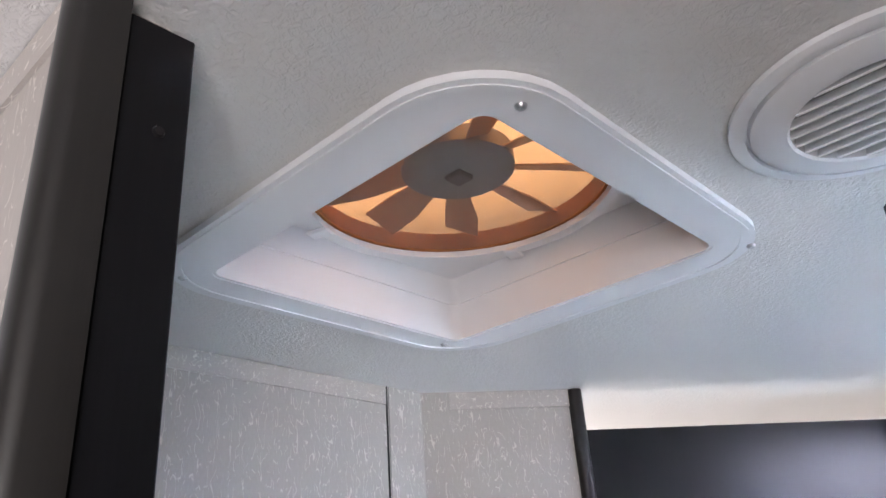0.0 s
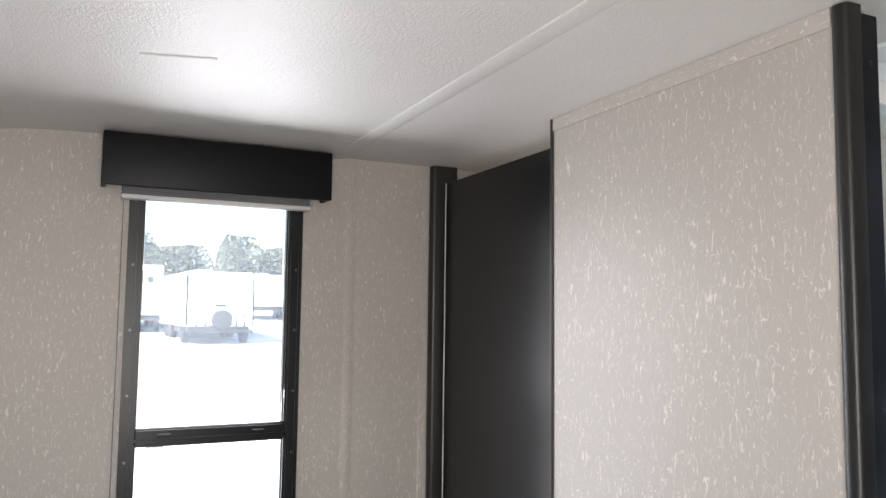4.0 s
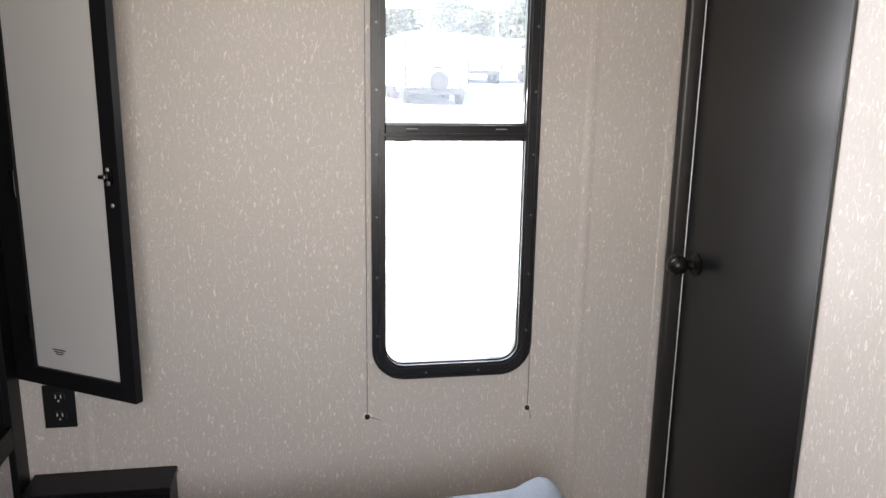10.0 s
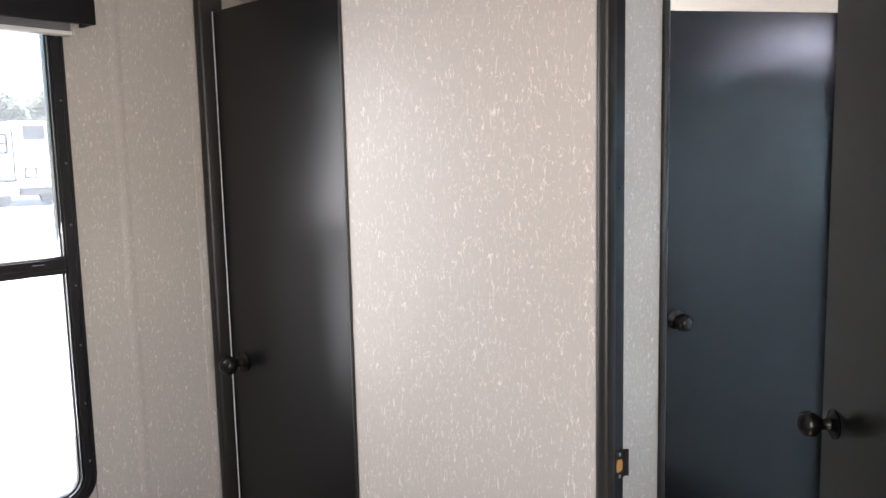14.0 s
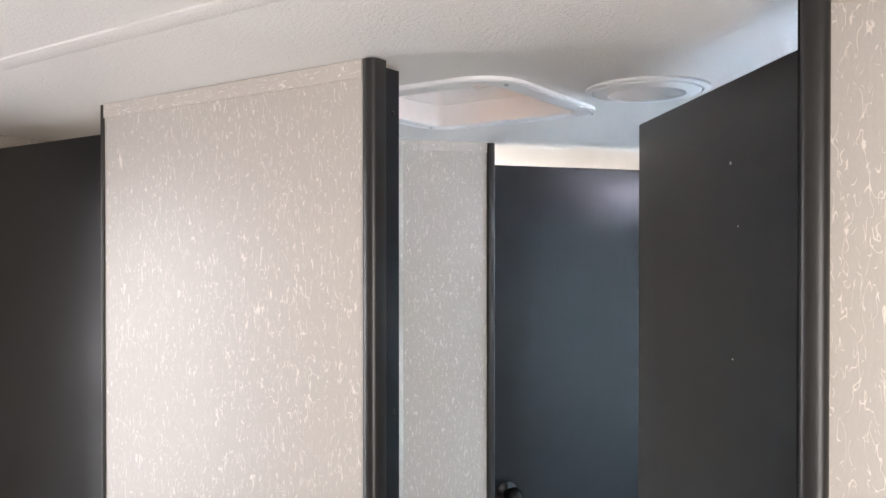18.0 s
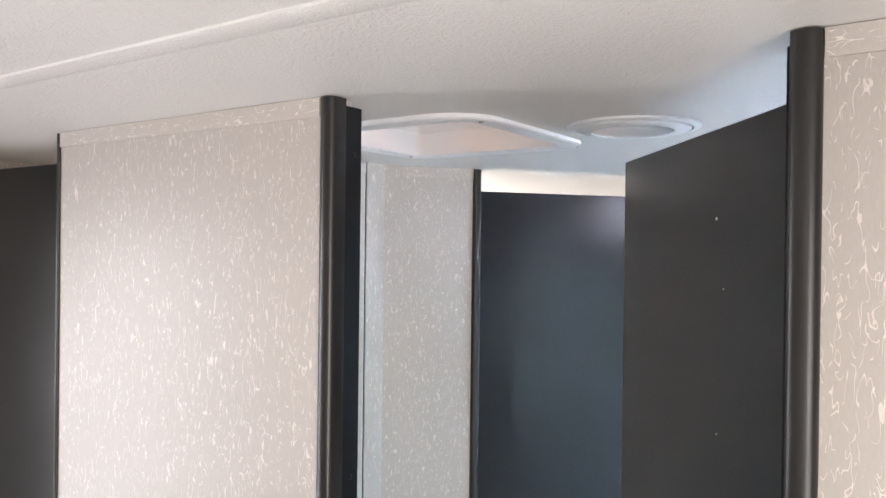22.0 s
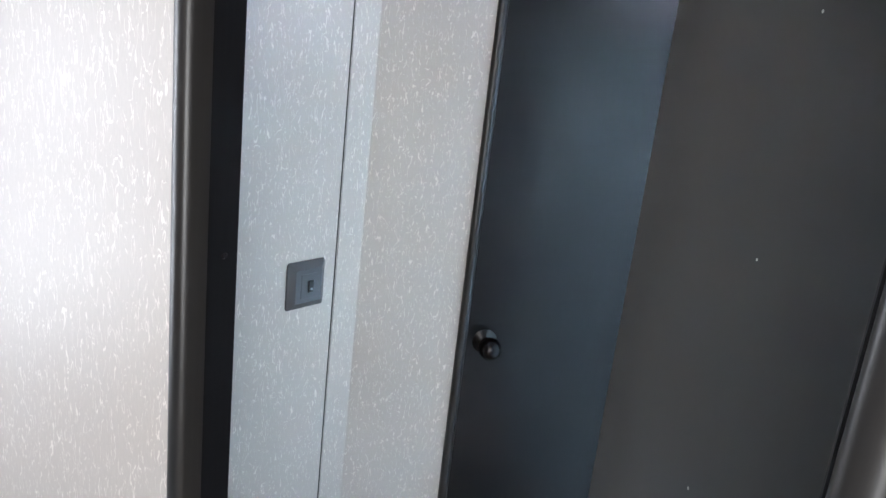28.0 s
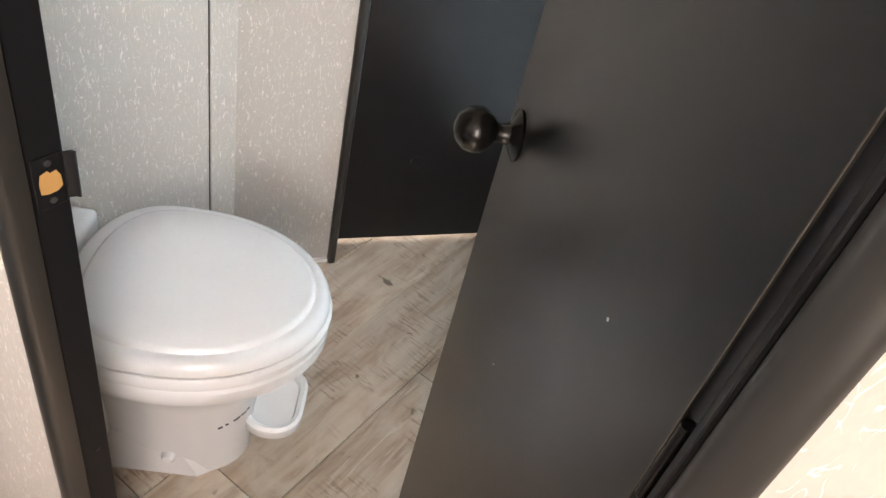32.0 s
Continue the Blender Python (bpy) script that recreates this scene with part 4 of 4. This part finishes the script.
part("bolt_cap", lathe([(0, 0), (0.013, 0), (0.013, 0.010), (0.008, 0.018), (0, 0.019)], 20, pose(-0.012, -0.090, 0.058, 78, 0, 0)), PORCELAIN, to, "round white bolt cover", True)
for i, (a, w) in enumerate(((-52, 0.009), (-46, 0.006), (-36, 0.014), (-28, 0.011), (-22, 0.006))):
    x, y = 0.1305 * math.cos(radians(a)), 0.1010 * math.sin(radians(a))
    tilt = math.degrees(math.atan2(0.1010 * math.cos(radians(a)), -0.1305 * math.sin(radians(a))))
    part("side_mark", box(-w / 2, w / 2, -0.0014, 0.0014, -0.0013, 0.0013), INK, to, "short dark printed bar", False, pose(x, y, 0.150 + 0.0035 * i, 0, -12, tilt))

# ---- shower ----
SC, SR = (0.50, 1.32), 0.578
sh = thing("shower", pose(0, 0, 0), "corner shower with a curved white tray and frosted glass", "shower")


def shower_line(r, n=22):
    """The curved front of the shower at radius r, from the back wall round to the partition side."""
    pts = [(SC[0] - r, 1.732)]
    pts += [(SC[0] - r * math.cos(radians(90 * k / n)), SC[1] - r * math.sin(radians(90 * k / n))) for k in range(n + 1)]
    pts.append((EX - 0.002, SC[1] - r))
    return pts


def tray(sections, close=True):
    bm = bmesh.new()
    rings = [[bm.verts.new((x, y, z)) for x, y in shower_line(r)] for r, z in sections]
    for a, c in zip(rings, rings[1:]):
        for i in range(len(a) - 1):
            bm.faces.new((a[i], a[i + 1], c[i + 1], c[i]))
    return bm


part("tray_skirt", tray([(SR, 0.0), (SR, 0.010), (SR - 0.012, 0.016), (SR - 0.014, 0.075), (SR - 0.020, 0.098), (SR - 0.030, 0.112), (SR - 0.032, 0.122), (SR - 0.040, 0.130), (SR - 0.075, 0.130), (SR - 0.085, 0.120), (SR - 0.10, 0.05), (SR - 0.2, 0.04), (0.02, 0.035)]), ACRYLIC, sh, "white acrylic tray with a stepped curved skirt", True)
part("tray_floor", box(SC[0] - 0.03, EX - 0.002, SC[1] - 0.45, 1.732, 0.02, 0.034), ACRYLIC, sh)
part("tray_seal", tray([(SR - 0.042, 0.131), (SR - 0.042, 0.136), (SR - 0.060, 0.136), (SR - 0.060, 0.131)]), RUBBER, sh, "dark seal under the glass")


def curved(r0, r1, a0, a1, z0, z1, n=20):
    inner = [(SC[0] - r0 * math.cos(radians(a0 + (a1 - a0) * k / n)), SC[1] - r0 * math.sin(radians(a0 + (a1 - a0) * k / n))) for k in range(n + 1)]
    outer = [(SC[0] - r1 * math.cos(radians(a0 + (a1 - a0) * k / n)), SC[1] - r1 * math.sin(radians(a0 + (a1 - a0) * k / n))) for k in range(n, -1, -1)]
    return prism(inner + outer, z0, z1)


part("glass_door", curved(SR - 0.048, SR - 0.054, 4, 62, 0.145, 1.78), FROST, sh, "frosted curved shower door", True)
part("glass_panel", box(SC[0] - SR + 0.048, SC[0] - SR + 0.054, SC[1] - 0.03, 1.72, 0.145, 1.78, 0.0005), FROST, sh, "frosted fixed glass panel")
part("glass_panel", curved(SR - 0.056, SR - 0.062, 58, 90, 0.145, 1.78), FROST, sh, "frosted fixed glass panel", True)
part("wall_channel", box(SC[0] - SR + 0.040, SC[0] - SR + 0.062, 1.705, 1.732, 0.13, 1.80, 0.002), ACRYLIC, sh, "white wall channel")
part("top_rail", curved(SR - 0.040, SR - 0.066, 0, 90, 1.781, 1.812), ACRYLIC, sh, "curved top rail", True)
for a in (8, 22, 40, 58):
    x, y = SC[0] - (SR - 0.046) * math.cos(radians(a)), SC[1] - (SR - 0.046) * math.sin(radians(a))
    part("roller", lathe([(0, 0), (0.013, 0), (0.014, 0.004), (0.012, 0.010), (0, 0.011)], 18, pose(x, y, 0.160, 0, -90, a)), CHROME, sh, "round clear roller", True)
x, y = SC[0] - (SR - 0.047) * math.cos(radians(49.5)), SC[1] - (SR - 0.047) * math.sin(radians(49.5))
part("pull_knob", lathe([(0, 0), (0.010, 0), (0.010, 0.010), (0.024, 0.013), (0.026, 0.018), (0.026, 0.030), (0.023, 0.033), (0, 0.034)], 28, pose(x, y, 1.09, 0, -90, 49.5)), STEEL, sh, "round chrome pull knob", True)
lx, ly, la = SC[0] - (SR - 0.0115) * math.cos(radians(40)), SC[1] - (SR - 0.0115) * math.sin(radians(40)), 40
part("warning_label", box(-0.0008, 0.0008, -0.030, 0.030, 0.038, 0.062), plastic("label_white", (0.7, 0.7, 0.7), 0.5), sh, "small printed label", False, pose(lx, ly, 0, 0, 0, la))
part("label_bar", box(-0.0014, 0.0006, -0.028, 0.010, 0.052, 0.059), INK, sh, "", False, pose(lx, ly, 0, 0, 0, la))
for i in range(3):
    part("label_line", box(-0.0014, 0.0006, -0.028, 0.026 - 0.008 * i, 0.047 - 0.0035 * i, 0.0485 - 0.0035 * i), INK, sh, "", False, pose(lx, ly, 0, 0, 0, la))
for a in (20, 55):
    x, y = SC[0] - (SR - 0.003) * math.cos(radians(a)), SC[1] - (SR - 0.003) * math.sin(radians(a))
    part("skirt_screw", lathe([(0, 0), (0.004, 0), (0.003, 0.002), (0, 0.0025)], 10, pose(x - 0.002, y, 0.026, 0, -90, a)), STEEL, sh, "", True)
# unseen skylight, added as the opening for the bathroom lamp
sky_frame = thing("skylight", pose(0.61, 1.34, CEIL), "long white framed skylight, unseen, assumed for the bathroom's light", "skylight")
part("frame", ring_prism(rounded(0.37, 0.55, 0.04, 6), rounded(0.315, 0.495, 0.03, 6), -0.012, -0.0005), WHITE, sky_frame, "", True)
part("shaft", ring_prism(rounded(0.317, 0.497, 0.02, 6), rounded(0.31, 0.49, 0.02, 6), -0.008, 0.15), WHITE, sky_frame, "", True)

setting("ceiling_mark", tube([(-0.918, -0.822, CEIL - 0.0005), (-0.908, -0.775, CEIL - 0.0012), (-0.888, -0.705, CEIL - 0.0004)], 0.0022, 6), CEILING, "small crease in the ceiling vinyl", True)
d1 = bpy.data.objects["door_1"]
for x, z, r in ((-0.173, 1.786, 0.0022), (-0.15, 1.70, 0.0012), (-0.165, 1.52, 0.0012), (-0.20, 1.30, 0.0015), (-0.12, 1.02, 0.0016), (-0.31, 0.74, 0.0012), (-0.10, 0.42, 0.0014)):
    part("paint_chip", cyl(r, 0.0006, 8, m=pose(x, -0.0002, z, 90, 0, 0)), PANEL, d1, "tiny pale chip in the black finish")

# dome added over the skylight to stop a sun patch on the wall
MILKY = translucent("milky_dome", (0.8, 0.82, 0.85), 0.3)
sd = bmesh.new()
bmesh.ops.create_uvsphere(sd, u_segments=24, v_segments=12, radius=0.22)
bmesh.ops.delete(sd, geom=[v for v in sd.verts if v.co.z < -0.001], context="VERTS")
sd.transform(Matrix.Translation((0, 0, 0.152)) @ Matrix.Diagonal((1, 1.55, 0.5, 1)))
part("skylight_dome", sd, MILKY, sky_frame, "milky plastic dome, unseen, added to keep direct sun out", True)
part("scuff_ring", ring_prism([(0.019 * math.cos(2 * math.pi * i / 24), 0.019 * math.sin(2 * math.pi * i / 24)) for i in range(24)], [(0.0172 * math.cos(2 * math.pi * i / 24), 0.0172 * math.sin(2 * math.pi * i / 24)) for i in range(24)], 0, 0.0004), plastic("scuff", (0.05, 0.05, 0.05), 0.25), bpy.data.objects["door_3"], "faint round scuff", True, pose(-0.42, -0.0004, 0.275, 90, 0, 0))

# ---- outside ----
def ground_z(x):
    d = max(0.0, -x - 2)
    return -0.75 + 0.04 * min(d, 60)


gb = bmesh.new()
xs = [3000, 60, 10, -2, -10, -20, -30, -45, -62, -3000]
rows_ = [[gb.verts.new((x, y, ground_z(x) if x > -70 else ground_z(-62))) for y in (-3000, -60, -20, 0, 20, 60, 3000)] for x in xs]
for a, c in zip(rows_, rows_[1:]):
    for i in range(6):
        gb.faces.new((a[i], a[i + 1], c[i + 1], c[i]))
bmesh.ops.recalc_face_normals(gb, faces=gb.faces[:])
setting("ground", gb, GRAVEL, "sunlit pale gravel lot")


def wheel(parent, m, r=0.36, w=0.22):
    t = part("wheel", lathe([(r * 0.55, -w / 2), (r * 0.9, -w / 2), (r, -w * 0.35), (r, w * 0.35), (r * 0.9, w / 2), (r * 0.55, w / 2)], 24), TYRE, parent, "black tyre", True, m)
    part("rim", lathe([(0, -w * 0.3), (r * 0.56, -w * 0.4), (r * 0.56, w * 0.4), (0, w * 0.3)], 20), RV_WHITE, t, "pale wheel rim", True)


def trailer(m, length, width, z0, z1, label, spare=True):
    """A white box trailer seen from behind; its back face at local x = 0."""
    t = thing("travel_trailer", m, label, "trailer", "parked trailers")
    part("body", box(-length, 0, -width / 2, width / 2, z0, z1, 0.10, 3), RV_WHITE, t, "", True)
    part("bumper", box(0.02, 0.18, -width / 2 + 0.05, width / 2 - 0.05, z0 - 0.22, z0 - 0.08, 0.02), RV_DARK, t, "dark rear bumper")
    part("skirt", box(-length + 0.3, -0.1, -width / 2 + 0.12, width / 2 - 0.12, z0 - 0.2, z0 + 0.02), RV_DARK, t)
    for y in (-width / 2 + 0.02, width / 2 - 0.02):
        part("corner_trim", box(-0.03, 0.015, y - 0.03, y + 0.03, z0 + 0.05, z1 - 0.1), RV_DARK, t, "grey corner trim")
        for x in (-length * 0.5, -length * 0.5 - 0.85):
            wheel(t, pose(x, y * 0.93, 0.36, 90, 0, 0))
        wheel(t, pose(-0.9, y * 0.9, 0.36, 90, 0, 0))
    part("roof_unit", box(-length * 0.6, -length * 0.45, -0.35, 0.35, z1, z1 + 0.22, 0.06, 2), RV_WHITE, t, "", True)
    if spare:
        wheel(t, pose(0.32, 0, z0 + 0.26, 0, 90, 0), 0.36, 0.2)
        for y in (-0.85, -0.55, 0.55, 0.85):
            part("rack_bar", box(0.10, 0.14, y - 0.02, y + 0.02, z0 - 0.05, z0 + 0.45), RV_DARK, t, "dark rack bar")
        for z in (z0 - 0.05, z0 + 0.4):
            part("rack_rail", box(0.10, 0.14, -0.9, 0.9, z - 0.02, z + 0.02), RV_DARK, t, "dark rack rail")
        part("tail_plate", box(0.005, 0.02, -0.2, 0.2, z0 + 0.72, z0 + 0.82), RV_DARK, t)
    return t


trailer(pose(-28, 3.62, ground_z(-28), 0, 0, 3), 7.0, 2.4, 0.62, 2.60, "white travel trailer with a spare wheel on its back")
side = trailer(pose(-34, 0.95, ground_z(-34), 0, 0, 2), 7.5, 2.5, 0.72, 2.85, "tall white travel trailer parked in the lot", False)
part("rear_hatch", ring_prism(rounded(0.7, 1.7, 0.08, 5), rounded(0.62, 1.62, 0.06, 5), 0, 0.025), RV_DARK, side, "dark hatch outline", False, Matrix(((0, 0, 1, 0.0), (1, 0, 0, 0.75), (0, 1, 0, 1.75), (0, 0, 0, 1))))
part("hatch_window", box(0.002, 0.03, 0.6, 0.85, 2.1, 2.35, 0.01), RV_DARK, side, "small dark window")
trailer(pose(-44, 8.9, ground_z(-44), 0, 0, -4), 6.0, 2.1, 0.78, 2.62, "white travel trailer parked at the back of the lot", False)

UP_X = Matrix(((0, 0, 1, 0), (1, 0, 0, 0), (0, 1, 0, 0), (0, 0, 0, 1)))      # lays a flat outline on a side facing +x


def motorhome(m, label):
    """A white camper van with a cab, an entry door with a window, and a dark bumper; its side faces local +x."""
    t = thing("motorhome", m, label, "motorhome", "parked motorhomes")
    part("body", box(-2.3, -0.06, -0.85, -0.002, 0.50, 2.52, 0.05, 2), RV_WHITE, t, "", True)
    part("cab", prism([(-2.25, 0.62), (-0.03, 0.62), (-0.03, 1.55), (-0.16, 2.74), (-2.1, 2.74), (-2.25, 1.55)], 0, 2.1, 0.06, pose(0, 2.1, 0, 90, 0, 0)), RV_WHITE, t, "", True)
    part("side_window", box(-0.12, 0.004, 0.30, 0.98, 2.14, 2.60, 0.03), RV_DARK, t, "dark side window")
    part("window_rim", ring_prism(rounded(0.78, 0.56, 0.08, 5, 0.64, 2.37), rounded(0.68, 0.46, 0.06, 5, 0.64, 2.37), 0, 0.02), FENCE, t, "grey window rim", False, UP_X)
    d = part("entry_door", box(-0.058, -0.02, -0.75, -0.03, 0.82, 2.44, 0.02), RV_WHITE, t, "white entry door")
    part("door_edge", ring_prism(rounded(0.80, 1.66, 0.08, 5, -0.39, 1.63), rounded(0.73, 1.59, 0.06, 5, -0.39, 1.63), -0.03, -0.008), RV_DARK, d, "dark door outline", False, UP_X)
    part("door_window", ring_prism(rounded(0.42, 0.66, 0.07, 5, -0.36, 2.02), rounded(0.27, 0.50, 0.05, 5, -0.36, 2.02), -0.02, 0.004), RV_DARK, d, "dark window surround", False, UP_X)
    part("door_grille", box(-0.02, 0.004, -0.48, -0.24, 1.98, 2.06, 0.01), RV_DARK, d, "dark latch bar")
    part("step", box(-0.03, 0.25, -0.72, 0.02, 0.84, 0.90, 0.01), RV_DARK, t, "dark entry step")
    part("side_hatch", ring_prism(rounded(0.40, 0.38, 0.06, 4, 0.45, 1.08), rounded(0.28, 0.24, 0.04, 4, 0.45, 1.08), 0, 0.02), RV_DARK, t, "dark hatch outline", False, UP_X)
    part("bumper", box(-0.2, 0.06, 0.1, 1.9, 0.36, 0.61, 0.04, 2), RV_DARK, t, "dark front bumper")
    part("lower_skirt", box(-2.0, -0.1, -0.8, 0.08, 0.36, 0.49, 0.02), FENCE, t, "grey lower skirt")
    for y in (-0.45, 1.6):
        for x in (-0.3, -2.1):
            wheel(t, pose(x, y, 0.34, 0, 90, 0), 0.34, 0.24)
    return t


motorhome(pose(-26, 7.72, ground_z(-26), 0, 0, -3), "white camper van with a dark-rimmed entry door")
bus = thing("motorhome", pose(-46, 11.3, ground_z(-46)), "long white motorhome parked far off", "motorhome", "parked motorhomes")
part("body", box(-2.4, 0, -0.8, 5.5, 0.74, 2.58, 0.12, 3), RV_WHITE, bus, "", True)
part("lower_band", box(0.002, 0.02, 0.3, 5.3, 0.78, 1.12, 0.02), RV_DARK, bus, "dark lower band")
part("stripe", box(0.002, 0.015, 0.0, 5.3, 1.42, 1.58, 0.005), FENCE, bus, "grey side stripe")
part("window_strip", box(0.002, 0.02, 0.3, 1.3, 2.02, 2.24, 0.02), RV_DARK, bus, "dark window")
part("window_strip", box(0.002, 0.02, 2.3, 3.6, 1.98, 2.26, 0.02), RV_DARK, bus, "dark window")
part("side_door", ring_prism(rounded(0.7, 1.5, 0.06, 4, 1.85, 1.6), rounded(0.64, 1.44, 0.05, 4, 1.85, 1.6), 0, 0.02), FENCE, bus, "grey door outline", False, UP_X)
for y in (0.6, 4.2):
    wheel(bus, pose(-0.1, y, 0.4, 0, 90, 0), 0.4, 0.3)


def tree(x, y, h, seed):
    """A broad tree: tapered trunk, limbs, and a crown of many small leaf clumps."""
    rnd = random.Random(seed)
    t = thing("tree", pose(x, y, ground_z(-62)), "hazy green tree behind the parked trailers", "tree", "trees along the lot")
    tb = tube([(0, 0, 0), (0.1, 0.05, h * 0.25), (0.05, 0.1, h * 0.55), (0.1, 0, h * 0.8)], 0.16, 7)
    for k in range(5):
        a = rnd.uniform(0, 6.28)
        merge(tb, tube([(0, 0, h * (0.3 + 0.08 * k)), (math.cos(a) * h * 0.15, math.sin(a) * h * 0.15, h * (0.45 + 0.08 * k)), (math.cos(a) * h * 0.28, math.sin(a) * h * 0.28, h * (0.55 + 0.09 * k))], 0.06, 5))
    part("trunk", tb, BARK, t, "brown trunk and limbs", True)
    verts, faces = [], []
    for k in range(1500):
        a, e = rnd.uniform(0, 6.28), rnd.uniform(-0.55, 1)
        rr = h * 0.36 * (rnd.random() ** 0.35) * (0.75 + 0.35 * math.sin(3 * a + seed))
        c = Vector((rr * math.cos(a) * math.sqrt(max(0, 1 - e * e * 0.7)), rr * math.sin(a) * math.sqrt(max(0, 1 - e * e * 0.7)), h * 0.62 + e * h * 0.36))
        s = rnd.uniform(0.10, 0.28)
        u = Vector((rnd.gauss(0, 1), rnd.gauss(0, 1), rnd.gauss(0, 1))).normalized()
        v = u.orthogonal().normalized()
        b = len(verts)
        verts += [c + u * s, c + v * s * 0.6, c - u * s, c - v * s * 0.6]
        faces.append((b, b + 1, b + 2, b + 3))
    me = bpy.data.meshes.new("crown")
    me.from_pydata(verts, [], faces)
    me.materials.append(LEAF)
    cr = new("crown", me)
    cr.parent = t
    tagged(cr, "uneven leafy crown", kind="stuff")


for i in range(34):
    tree(-64 - 5 * random.random() - 4 * (i % 2), -18 + 1.75 * i + random.uniform(-0.7, 0.7), random.uniform(4.7, 6.6), i)
for x, y, h in ((-58, 13.0, 9.5), (-60, 3.0, 8.5)):
    pl = thing("lamp_post", pose(x, y, ground_z(x)), "thin grey light pole at the back of the lot", "pole", "poles")
    part("pole", cyl(0.09, h, 10, 0.06), FENCE, pl, "", True)
    part("lamp_arm", tube([(0, 0, h - 0.1), (0.2, 0.6, h + 0.1), (0.2, 1.2, h + 0.12)], 0.04), FENCE, pl, "", True)

# ---- floor planks ----
PW, PL, GAP = 0.191, 1.22, 0.0022
shared = {}
floor = bpy.data.objects["floor"]
col0 = -0.225
ncol_lo, ncol_hi = int((WX - col0) / PW) - 1, int((EX - col0) / PW) + 1
offs = random.Random(4)
for cidx in range(ncol_lo, ncol_hi + 1):
    x0, x1 = max(col0 + cidx * PW, WX), min(col0 + (cidx + 1) * PW, EX)
    if x1 - x0 < 0.01:
        continue
    start = 0.806 - 3 * PL if cidx == 0 else FY - offs.uniform(0.05, PL)
    y = start
    while y < HY:
        y0, y1 = max(y, FY), min(y + PL, HY)
        y += PL
        if y1 - y0 < 0.02:
            continue
        key = (round(x1 - x0, 3), round(y1 - y0, 3))
        if key not in shared:
            shared[key] = mesh_of("plank", box(GAP / 2, key[0] - GAP / 2, GAP / 2, key[1] - GAP / 2, -0.006, 0.0, 0.0006), PLANK)
        p = new("plank", shared[key])
        p.parent = floor
        p.location = (x0, y0, 0)
